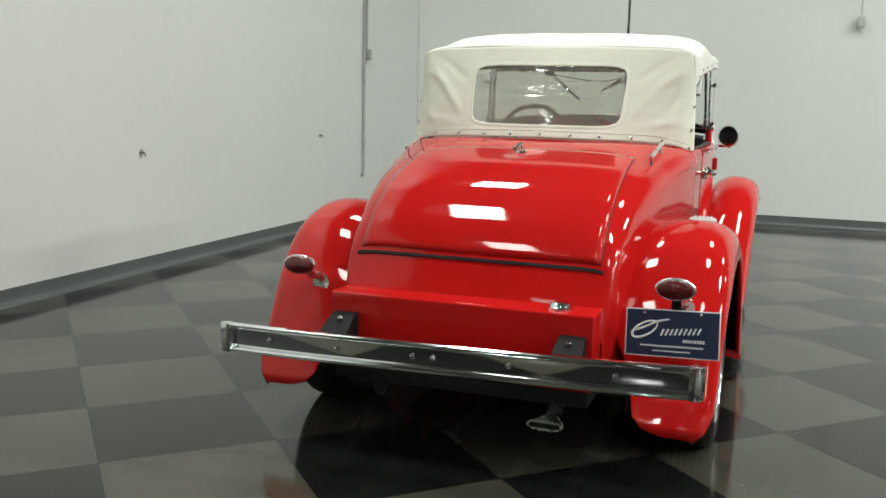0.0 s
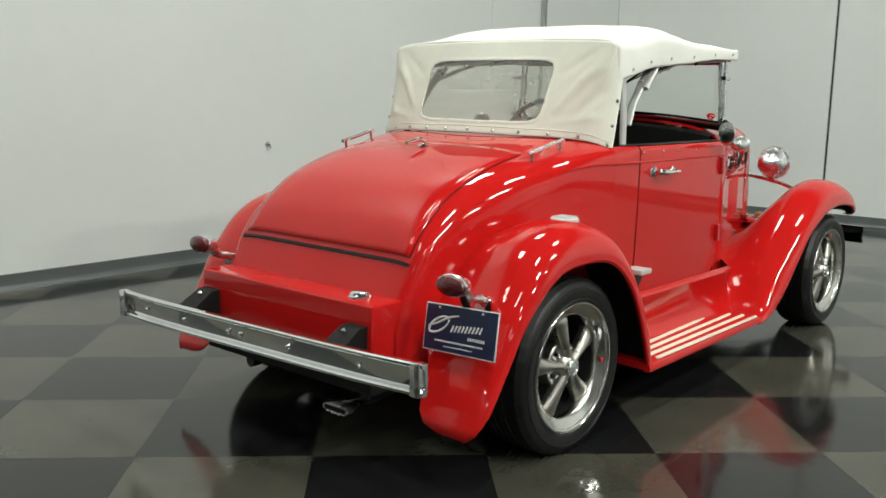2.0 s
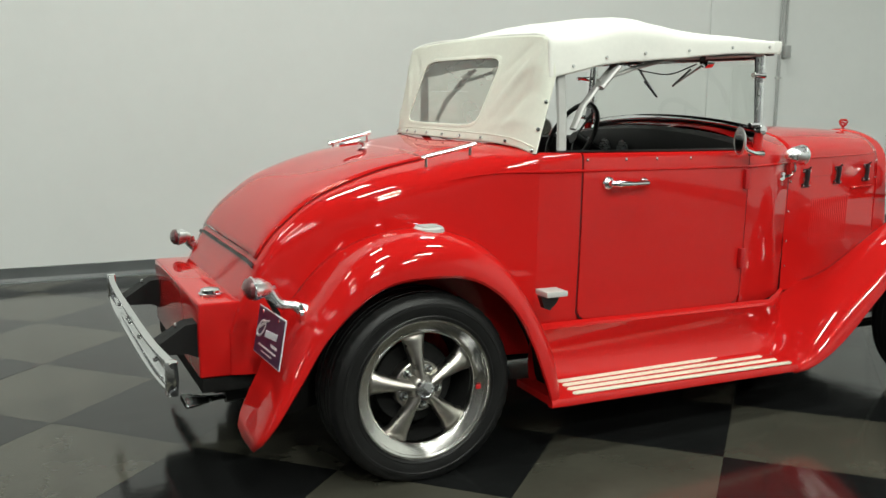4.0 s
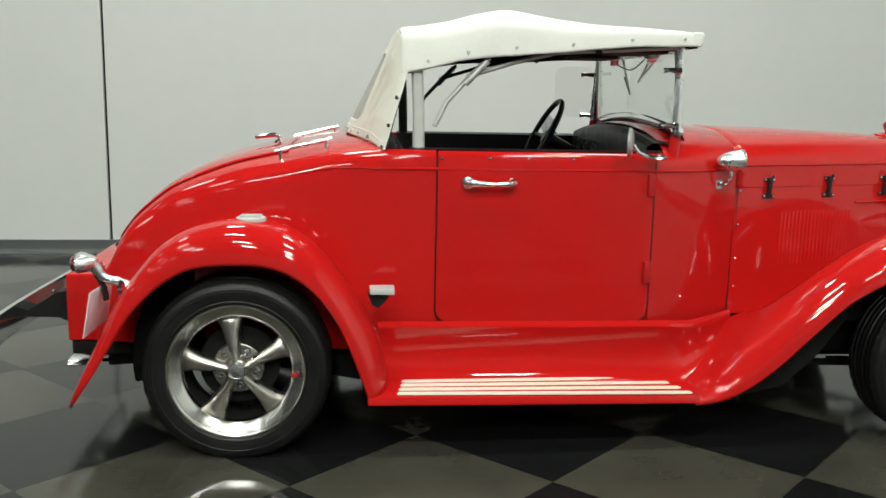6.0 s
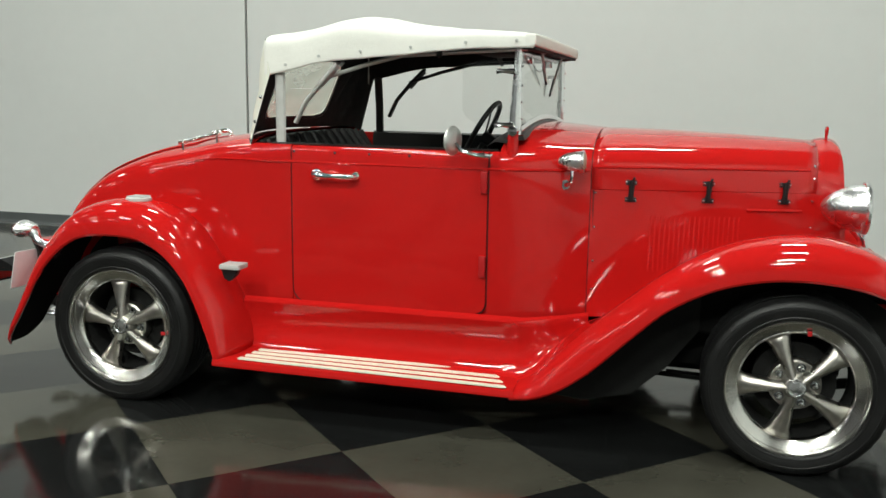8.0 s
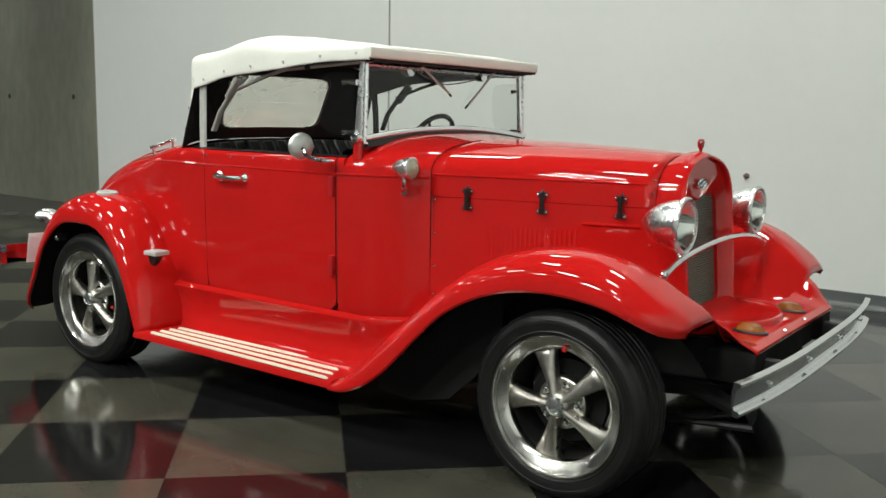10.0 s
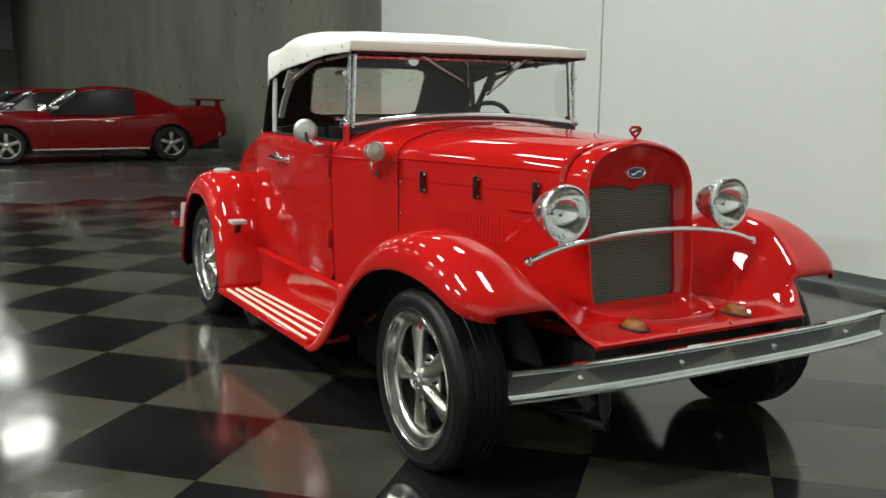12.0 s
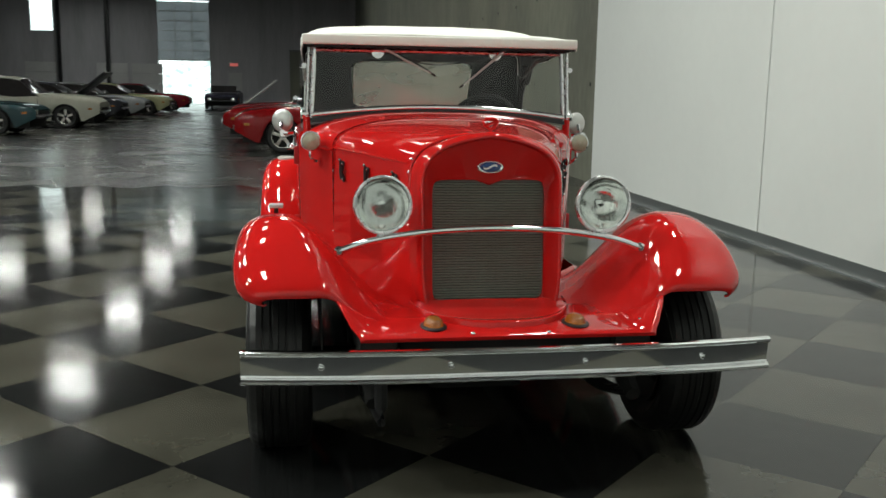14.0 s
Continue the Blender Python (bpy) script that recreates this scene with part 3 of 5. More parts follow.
    # running board with cream strips
    board = part("running_board", sheet([[board_point(x, s * y, z) for y, z in ((0.63, 0.212), (0.63, 0.229), (0.80, 0.229), (0.852, 0.228), (0.868, 0.222), (0.874, 0.208), (0.873, 0.196), (0.85, 0.193), (0.84, 0.20), (0.63, 0.205))] for x in np.linspace(0.435, 1.615, 10)], closed_v=True, caps=True), RED, car, "red running board with cream strips")
    for ya, yb, x0, x1 in ((0.715, 0.655, 0.555, 1.515), (0.760, 0.722, 0.549, 1.54), (0.805, 0.789, 0.541, 1.565), (0.850, 0.856, 0.534, 1.588)):
        part("strip", sheet([[board_point(x, s * (ya + (yb - ya) * (x - x0) / (x1 - x0) + d * f), 0.228 + h * f) for d, h in ((-0.0105, 0), (-0.0098, 0.005), (-0.004, 0.0085), (0.004, 0.0085), (0.0098, 0.005), (0.0105, 0))] for x, f in ((x0, 0.4), (x0 + 0.008, 1), (x1 - 0.012, 1), (x1, 0.4))], caps=True), CREAM, board, "cream rubber strip")

# cowl and bonnet
CWX = (1.50, 1.56, 1.65, 1.75, 1.822)
part("cowl", sheet([hoop(x, smooth_at(x, SX, SW), 0.432, 1.01, smooth_at(x, CWX, (1.150, 1.163, 1.162, 1.153, 1.147)), 2.5) for x in np.linspace(1.50, 1.8255, 14)]), RED, car)
part("bonnet_gap", sheet([hoop(x, 0.494, 0.44, 1.008, 1.143, 2.5) for x in (1.815, 1.84)]), SEAM, car)


def bonnet_vals(x):
    f = (x - 1.829) / (2.72 - 1.829)
    return 0.498 - 0.252 * f, 1.012 - 0.057 * f ** 3, 1.147 - 0.032 * f * f - 0.002 * f


def bonnet_y(x, z):
    w, zs, zt = bonnet_vals(x)
    return w * (1 - max(0, (z - zs) / (zt - zs)) ** 2.4) ** (1 / 2.4)


BONNET_END = 2.648
hood_top = []
for x in np.linspace(1.829, BONNET_END, 20):
    w, zs, zt = bonnet_vals(x)
    hp = hoop(x, w, 0.50, zs, zt, 2.4, bulge=0.0)
    top = hp[7:-7]
    zl = min(1.0, zs - 0.004)
    hood_top.append([(x, -w + 0.003, 0.93), (x, -w, 0.932), (x, -w, 0.945), (x, -w, zl)] + list(top) + [(x, w, zl), (x, w, 0.945), (x, w, 0.932), (x, w - 0.003, 0.93)])
bonnet = part("bonnet", sheet(hood_top), RED, car, "red bonnet with black rubber straps")
thick(bonnet, 0.004, -1)
for s in (-1, 1):
    side = part("bonnet_side", sheet([[(x, s * (bonnet_vals(x)[0] - 0.003), z) for z in [*np.linspace(0.44, 0.926, 8), 0.945]] for x in [*np.linspace(1.829, BONNET_END, 10), 2.72]]), RED, car, "red bonnet side with louvres")
    part("hinge_bead", tube([(x, s * (bonnet_y(x, 1.016) + 0.001), 1.016) for x in np.linspace(1.835, 2.62, 16)], 0.0045, 8), RED, bonnet)
    for k in range(19):
        x = 2.05 + 0.018 * k
        y = bonnet_vals(x)[0] - 0.003
        part("louvre", sheet([[(x - 0.006, s * y, z), (x - 0.002, s * (y + d), z), (x + 0.004, s * (y + d * 0.9), z), (x + 0.006, s * y, z)] for z, d in ((0.62, 0), (0.632, 0.0014), (0.82, 0.0014), (0.835, 0))]), RED, side)
    part("side_rib", tube([(x, s * (bonnet_vals(x)[0] - 0.001), 0.862) for x in (2.40, 2.5, 2.60)], 0.006, 8), RED, side)
    for z in (0.55, 0.66, 0.79, 0.92):
        part("rivet", lathe([(0.006, 0), (0.004, s * 0.004), (0.001, s * 0.005)], "y", 10, (1.845, s * 0.497, z)), CHROME, side)
    for z in (1.03, 0.985, 0.90, 0.80):
        part("rivet", lathe([(0.0055, 0), (0.004, s * 0.004), (0.001, s * 0.005)], "y", 10, (2.636, s * bonnet_y(2.636, z), z)), CHROME, side)
    for x in (1.973, 2.254, 2.532):
        y = bonnet_vals(x)[0]
        strap = part("strap", tube([(x, s * (y + 0.006), 0.895), (x + 0.002, s * (y + 0.012), 0.925), (x + 0.004, s * (y + 0.010), 0.965), (x + 0.012, s * (y + 0.020), 0.978)], [0.011, 0.009, 0.011, 0.006], 8), BLACK, bonnet, "black rubber bonnet strap")
        for z in (0.896, 0.960):
            part("bracket", box(x - 0.022, x + 0.022, s * (y + 0.004) - 0.004, s * (y + 0.004) + 0.004, z - 0.009, z + 0.009, 0.003), BLACK, strap)
            for d in (-0.016, 0.018):
                part("screw", lathe([(0.006, 0), (0.004, s * 0.004), (0.001, s * 0.005)], "y", 8, (x + d, s * (y + 0.008), z)), CHROME, strap)


# fenders
def fender(crown, lip, n, yc, yl, inner, taper=None):
    c, l = curve([(a, 0, b) for a, b in crown], n), curve([(a, 0, b) for a, b in lip], n)
    rows = []
    for k in range(n):
        f = k / (n - 1)
        C, L = c[k], l[k]
        ylk = yl(C[0], f)
        yi, zi, straight = inner(C[0], C[2], f)
        row = []
        for j in range(25):
            t = j / 25
            y = yi + (yc - yi) * t
            if isinstance(straight, tuple):
                q = min(max((-y - straight[0]) / (straight[1] - straight[0]), 0), 1)
                q = q * q * (3 - 2 * q)
            else:
                q = math.sin(t * math.pi / 2) ** straight
            row.append((C[0], y, zi + (C[2] - zi) * q))
        for j in range(15):
            a = math.pi / 2 * j / 14
            p = 2 / 2.5
            u, v = math.sin(a) ** p, math.cos(a) ** p
            row.append((L[0] + (C[0] - L[0]) * v, yc + (ylk - yc) * u, L[2] + (C[2] - L[2]) * v))
        # rolled edge
        row.append((L[0] + (L[0] - C[0]) * 0.01, ylk + 0.004, L[2] - 0.006))
        row.append((L[0], ylk + 0.014, L[2] - 0.004))
        if taper and f < taper[0]:
            g = 1 - (1 - f / taper[0]) ** 3
            q = taper[2] + (1 - taper[2]) * max(g, 0) ** (1 / 3)
            row = [(p[0], taper[1] + (p[1] - taper[1]) * q, p[2]) for p in row]
        rows.append(row)
    return rows


R_CROWN = [(-0.580, 0.195), (-0.525, 0.32), (-0.462, 0.45), (-0.41, 0.555), (-0.355, 0.638), (-0.262, 0.745), (-0.153, 0.806), (-0.006, 0.834), (0.142, 0.809), (0.255, 0.742), (0.352, 0.625), (0.431, 0.50), (0.475, 0.405), (0.495, 0.312), (0.503, 0.242)]
R_LIP = [(-0.574, 0.190), (-0.505, 0.29), (-0.43, 0.41), (-0.38, 0.495), (-0.335, 0.555), (-0.25, 0.635), (-0.148, 0.69), (-0.006, 0.704), (0.12, 0.692), (0.225, 0.637), (0.31, 0.545), (0.365, 0.44), (0.41, 0.328), (0.432, 0.264), (0.446, 0.222)]
F_CROWN = [(1.60, 0.222), (1.66, 0.250), (1.727, 0.315), (1.842, 0.43), (1.992, 0.562), (2.121, 0.668), (2.266, 0.758), (2.40, 0.805), (2.535, 0.827), (2.66, 0.820), (2.785, 0.782), (2.88, 0.724), (2.955, 0.668), (2.985, 0.628)]
F_LIP = [(1.60, 0.196), (1.68, 0.207), (1.77, 0.245), (1.88, 0.325), (2.02, 0.462), (2.14, 0.572), (2.28, 0.650), (2.40, 0.687), (2.52, 0.703), (2.64, 0.700), (2.76, 0.682), (2.86, 0.645), (2.93, 0.616), (2.975, 0.612)]


def rear_inner(x, z, f):
    yi = -at(x, (-0.58, -0.50, -0.44, -0.2, 0.1, 0.35, 0.50), (0.575, 0.56, 0.495, 0.52, 0.56, 0.60, 0.635))
    return yi, z - at(f, (0, 0.1, 0.2, 0.8, 1), (-0.02, 0.0, 0.035, 0.03, 0.0)), 1.0


def front_inner(x, z, f):
    xs = (1.60, 1.70, 1.84, 2.0, 2.3, 2.6, 2.8, 2.985)
    return -at(x, xs, (0.64, 0.60, 0.485, 0.44, 0.36, 0.28, 0.25, 0.25)), at(x, xs, (0.235, 0.32, 0.42, 0.46, 0.49, 0.50, 0.505, 0.53)), (at(x, (1.6, 1.84, 2.0, 2.6, 2.9, 2.985), (0.60, 0.46, 0.40, 0.26, 0.32, 0.40)), at(x, (1.6, 2.0, 2.6, 2.9, 2.985), (0.72, 0.72, 0.70, 0.63, 0.57)))


for s in (-1, 1):
    rows = fender(R_CROWN, R_LIP, 46, -0.70, lambda x, f: -at(f, (0, 0.06, 0.35, 0.9, 1), (0.803, 0.828, 0.846, 0.864, 0.866)), rear_inner, (0.10, -0.705, 0.72))
    rf = part("rear_fender", sheet(flipped(rows, -s)), [RED, UNDER], car, "red rear fender")
    thick(rf, 0.006, 0, 1)
    rows = fender(F_CROWN, F_LIP, 52, -0.70, lambda x, f: -at(x, (1.6, 1.9, 2.3, 2.80, 2.88, 2.92, 2.955, 2.986), (0.832, 0.842, 0.854, 0.856, 0.847, 0.835, 0.810, 0.758)), front_inner)
    ff = part("front_fender", sheet(flipped(rows, -s)), [RED, UNDER], car, "red front fender")
    thick(ff, 0.006, 0, 1)
    # round pad on the rear fender and folding step in front of it
    if s < 0:
        pad = part("step_pad", lathe([(0.001, 0.834), (0.050, 0.834), (0.052, 0.842), (0.050, 0.853), (0.044, 0.857), (0.001, 0.859)], "z", 32, (0.036, s * 0.715, -0.016)), PIPE, rf, "round ribbed metal step pad")
        for k in range(5):
            part("rib", box(0.036 - 0.036, 0.036 + 0.036, s * 0.715 - 0.031 + 0.0145 * k, s * 0.715 - 0.027 + 0.0145 * k, 0.842, 0.8455), PIPE, pad)
        st = part("step_plate", box(0.440, 0.525, s * 0.770 - 0.040, s * 0.770 + 0.040, 0.586, 0.606, 0.005), PIPE, rf, "small bright folding step")
        part("bracket", sheet([[(0.432, s * y, 0.587), (0.512, s * y, 0.587), (0.495, s * y, 0.558), (0.470, s * y, 0.535), (0.448, s * y, 0.545)] for y in (0.782, 0.758)], closed_v=True, caps=True), BLACK, st)
    # dark wheel housings
    for cx, ya, za, zl in ((0.0, 0.535, 0.74, 0.2), (2.56, 0.575, 0.66, 0.43)):
        ang = [radians(a) for a in range(-15, 196, 6)]
        part("wheel_housing", sheet([[(cx, s * ya, max(zl, 0.28))] * len(ang), [(cx + (0.47 if cx else 0.42) * math.cos(a), s * ya, max(zl, 0.28 + (za - 0.28) * math.sin(a))) for a in ang]]), UNDER, car)
    part("splash_shield", sheet([[(x, s * 0.62, z0), (x, s * 0.62, z1)] for x, z0, z1 in ((1.68, 0.16, 0.24), (1.85, 0.15, 0.36), (2.02, 0.19, 0.52), (2.14, 0.30, 0.62), (2.25, 0.45, 0.70))]), UNDER, car)
    thick(car.children[-1], 0.004)

# apron below the radiator, joining the fenders
ap = []
for x, z, yw, k0 in ((2.72, 0.53, 0.40, 1), (2.90, 0.534, 0.45, 1), (2.985, 0.534, 0.53, 1), (3.02, 0.534, 0.515, 0.8), (3.06, 0.532, 0.49, 0.35), (3.088, 0.530, 0.470, 0.05), (3.098, 0.525, 0.466, 0), (3.100, 0.514, 0.464, 0)):
    row = []
    for k in range(41):
        y = yw * (k / 20 - 1)
        q = min(max((abs(y) - 0.38) / 0.19, 0), 1)
        row.append((x, y, z + 0.098 * k0 * q * q * (3 - 2 * q)))
    ap.append(row)
apron = part("front_apron", sheet(ap), RED, car, "red front apron")
thick(apron, 0.005, -1)
# added dark box that stands for the shaded gap under the apron
part("valance", box(3.02, 3.06, -0.45, 0.45, 0.40, 0.515, 0.01), UNDER, car, "dark backing added for the shaded gap under the apron")
for s in (-1, 1):
    am = part("marker_lamp", lathe([(0.036, 0), (0.036, 0.006), (0.031, 0.010), (0.028, 0.022), (0.018, 0.031), (0.001, 0.034)], "z", 24), LENS_AMBER, car, "amber marker lamp")
    am.matrix_basis = Matrix.Translation((3.0, s * 0.23, 0.533)) @ Matrix.Diagonal((1.5, 1.0, 1.0, 1))
    part("rim", lathe([(0.041, 0), (0.042, 0.004), (0.036, 0.008), (0.030, 0.008)], "z", 24, cap=False), BLACK, am)
    for x, y in ((3.02, 0.44), (3.085, 0.12)):
        part("bolt", lathe([(0.008, 0), (0.006, 0.004), (0.001, 0.005)], "z", 10, (x, s * y, 0.536 + (0.012 if y > 0.4 else -0.004))), CHROME, apron)

# radiator shell and grille
GC = 0.775


def lean(z):
    return 2.790 - (z - 0.5) * 0.09


def shell_outline(grow, n=96):
    """Arched radiator outline, (y, z)."""
    pts = []
    for k in range(n):
        a = 2 * math.pi * k / n
        c, sn = math.cos(a), math.sin(a)
        e = 2.45 if sn > 0 else 6.5
        h = (1.117 - 0.945) if sn > 0 else (0.945 - 0.475)
        y, z = math.copysign(abs(c) ** (2 / e), c) * (0.246 + grow), 0.945 + math.copysign(abs(sn) ** (2 / e), sn) * (h + grow)
        if sn > 0:
            z += 0.007 * max(0, 1 - abs(y) / 0.17) ** 1.5 - 0.003 * math.sin(math.pi * min(1, abs(y) / 0.2))
        pts.append((y, z))
    return pts


def shell_loop(grow, back):
    return [(lean(z) - back, y, z) for y, z in shell_outline(grow)]


def open_loop(grow, back):
    """The grille opening, met along the same rays as the outline."""
    pts = []
    for y0, z0 in shell_outline(0):
        a = math.atan2(z0 - GC, y0)
        c, sn = math.cos(a), math.sin(a)
        e = 14
        r = 1 / ((abs(c) / (0.196 + grow)) ** e + (abs(sn) / ((0.19 if sn > 0 else 0.226) + grow)) ** e) ** (1 / e)
        z = GC + r * sn
        if sn > 0.9:
            z -= 0.018 * max(0, 1 - abs(r * c) / 0.05)
        pts.append((lean(z) - back, r * c, z))
    return pts


shell_back = [(BONNET_END + 0.004, y * (0.2663 / 0.246), z) for y, z in shell_outline(0)]
shell_seam = [(BONNET_END - 0.03, y * (0.262 / 0.246), z - 0.004) for y, z in shell_outline(0)]
shell = part("radiator_shell", sheet([shell_seam, [(p[0], p[1] * 0.985, p[2] - 0.003) for p in shell_back], shell_back, shell_loop(0.007, 0.045), shell_loop(0.004, 0.020), shell_loop(-0.002, 0.006), shell_loop(-0.007, 0.0), shell_loop(-0.013, 0.001), shell_loop(-0.017, 0.008), shell_loop(-0.020, 0.022), open_loop(0.004, 0.048), open_loop(0.0, 0.052), open_loop(-0.002, 0.085)], closed_v=True), RED, car, "red radiator shell")


def chin_row(v, z):
    """One line across the tray below the grille; v runs from the grille to its rounded front edge."""
    row = []
    for k in range(41):
        y = 0.275 * math.sin(math.pi * (k / 40 - 0.5))
        front = 2.70 + 0.33 * (1 - (abs(y) / 0.2755) ** 2.6) ** 0.6
        row.append((2.775 + (front - 2.775) * v if front > 2.775 else front - 0.01 * (1 - v), y * (1 if v > 0.5 else 0.97), z))
    return row


part("chin", sheet([chin_row(v, z) for v, z in ((-0.1, 0.562), (0.1, 0.556), (0.4, 0.549), (0.75, 0.546), (0.88, 0.549), (0.95, 0.553), (0.985, 0.552), (1.0, 0.547), (1.004, 0.528))]), RED, shell, "red tray below the grille", smooth=50)
grille = part("grille", sheet([[(lean(z) - 0.09, y, z) for y in (-0.197, 0.197)] for z in (0.545, 0.97)]), UNDER, car, "dark grille with fine horizontal bars")
slat = None
for k in range(46):
    z = 0.552 + 0.00905 * k
    if slat is None:
        slat = part("slat", tube([(0, -0.195, 0), (0, 0.195, 0)], 0.0038, 8), SLAT, grille)
        slat.matrix_basis = Matrix.Translation((lean(z) - 0.068, 0, z))
    else:
        again(slat, Matrix.Translation((lean(z) - 0.068, 0, z)), grille)
badge = part("badge", lathe([(0.001, 0.006), (0.75, 0.006), (0.82, 0.010), (1.0, 0.008), (1.02, 0.0), (0.9, -0.006)], "x", 40), CHROME, car, "chrome oval badge with a blue field")
badge.matrix_basis = Matrix.Translation((lean(1.010) - 0.037, 0, 1.010)) @ Matrix.Diagonal((1, 0.047, 0.0215, 1))
part("field", lathe([(0.001, 0.0075), (0.74, 0.0075), (0.76, 0.004)], "x", 40), BLUE, badge, "blue enamel field")
part("mark", sheet([[(0.0085, y, 0.28 * math.sin(5 * y) + d) for y in np.linspace(-0.5, 0.5, 13)] for d in (-0.14, 0.14)]), WHITE, badge, "pale flowing mark")
part("ornament", tube([(2.70, y, z) for y, z in ((0.0, 1.116), (0.0, 1.134), (0.017, 1.149), (0.025, 1.162), (0.016, 1.170), (-0.016, 1.170), (-0.025, 1.162), (-0.017, 1.149), (0.0, 1.136))], 0.0055, 8), RED, car, "small red looped mascot")
part("ornament_bar", tube([(2.70, 0.020, 1.161), (2.70, 0.0, 1.156), (2.70, -0.015, 1.150)], 0.005, 8), RED, car)
part("ornament_base", lathe([(0.016, 0), (0.012, 0.006), (0.005, 0.018), (0.001, 0.019)], "z", 14, (2.695, 0, 1.108)), RED, car)

# head lamps on their bar
part("lamp_bar", tube(curve([(2.798, -0.514, 0.742), (2.805, -0.40, 0.778), (2.815, -0.22, 0.806), (2.818, 0, 0.816), (2.815, 0.22, 0.806), (2.805, 0.40, 0.778), (2.798, 0.514, 0.742)], 40), 0.0115, 12), CHROME, car, "arched chrome lamp bar")
for s in (-1, 1):
    part("bar_end", lathe([(0.017, 0), (0.017, 0.010), (0.010, 0.016), (0.001, 0.016)], "x", 14, (2.793, s * 0.514, 0.742)), CHROME, car)
    hl = part("headlamp", lathe([(0.001, -0.150), (0.014, -0.147), (0.032, -0.136), (0.050, -0.117), (0.065, -0.093), (0.077, -0.064), (0.0845, -0.034), (0.087, -0.012), (0.0875, -0.008), (0.095, -0.006), (0.098, 0.0), (0.096, 0.008), (0.091, 0.012), (0.085, 0.010), (0.084, 0.004)], "x", 64, cap=False), LAMPCHROME, car, "round chrome headlamp")
    hl.location = (2.802, s * 0.373, 0.893)
    part("lens", lathe([(0.085, 0.005), (0.07, 0.014), (0.045, 0.020), (0.02, 0.023), (0.001, 0.0235)], "x", 40, cap=False), GLASS, hl, "clear ribbed lens")
    part("reflector", lathe([(0.084, 0.003), (0.075, -0.02), (0.055, -0.045), (0.03, -0.06), (0.001, -0.065)], "x", 32, cap=False), LENS_CLEAR, hl, "bright reflector")
    part("bulb", lathe([(0.001, -0.02), (0.012, -0.024), (0.014, -0.035), (0.009, -0.06)], "x", 16, cap=False), CHROME, hl)
    part("stem", tube([(-0.03, 0, -0.075), (-0.02, 0, -0.092), (-0.002, s * 0.004, -0.108)], [0.017, 0.014, 0.018], 14), CHROME, hl)


# bumpers
def bumper(name, xs, sign, half, zc, label, tilt=0.0):
    loop = [(0, 0.050), (0.017, 0.050), (0.022, 0.046), (0.022, 0.039), (0.017, 0.034), (0.010, 0.031), (0.008, 0.026), (0.003, -0.026), (0.006, -0.031), (0.017, -0.034), (0.022, -0.039), (0.022, -0.046), (0.017, -0.050), (0, -0.050), (-0.004, 0)]
    rows = [[(xs(y) + sign * d, y, zc + tilt * y + z) for d, z in loop] for y in np.linspace(-half, half, 33)]
    return part(name, sheet(rows, closed_v=True, caps=True), CHROME, car, label, smooth=24)


fx = lambda y: 3.192 - 0.045 * abs(y / 0.816) ** 3
rx = lambda y: -0.818 + 0.022 * abs(y / 0.805) ** 4
fb = bumper("front_bumper", fx, 1, 0.816, 0.467, "ribbed chrome front bumper")
rb = bumper("rear_bumper", rx, -1, 0.815, 0.436, "ribbed chrome rear bumper", -0.0205)
for y in (-0.585, -0.205, 0.205, 0.585):
    part("bolt", lathe([(0.0085, 0), (0.0085, 0.005), (0.006, 0.008), (0.001, 0.009)], "x", 12, (fx(y) + 0.005, y, 0.467)), CHROME, fb)
for y in (-0.56, -0.23, 0.02, 0.09, 0.36, 0.62):
    part("bolt", lathe([(0.0085, 0), (0.0085, -0.005), (0.006, -0.008), (0.001, -0.009)], "x", 12, (rx(y) - 0.005, y, 0.436 - 0.0205 * y)), CHROME, rb)
for s in (-1, 1):
    part("end_cap", box(-0.826, -0.792, s * 0.790 - 0.018, s * 0.790 + 0.018, 0.384 - s * 0.016, 0.488 - s * 0.016, 0.006), CHROME, rb, "folded chrome bumper end")
    part("bumper_iron", sheet([[(x, s * y0, z0), (x, s * y1, z0), (x, s * y1, z1), (x, s * y0, z1)] for x, y0, y1, z0, z1 in ((-0.660, 0.355, 0.440, 0.40, 0.520), (-0.705, 0.355, 0.440, 0.42, 0.516), (-0.812, 0.345, 0.450, 0.425, 0.448))], closed_v=True, caps=True), IRON, rb, "black bumper bracket")
    part("bolt", lathe([(0.010, 0), (0.008, -0.006), (0.001, -0.008)], "x", 10, (-0.728, s * 0.395, 0.508)), CHROME, rb)
    part("bumper_iron", box(3.0, 3.185, s * 0.36 - 0.02, s * 0.36 + 0.02, 0.43, 0.485, 0.006), BLACK, fb, "black bumper bracket")
    part("valance_block", box(2.93, 3.10, s * 0.40 - 0.07, s * 0.40 + 0.05, 0.41, 0.52, 0.015), UNDER, car)
    if s < 0:
        part("tow_lever", tube([(3.06, s * 0.40, 0.43), (3.075, s * 0.40, 0.30), (3.085, s * 0.40, 0.255), (2.80, s * 0.42, 0.235)], [0.022, 0.02, 0.014, 0.011], 8), BLACK, car)

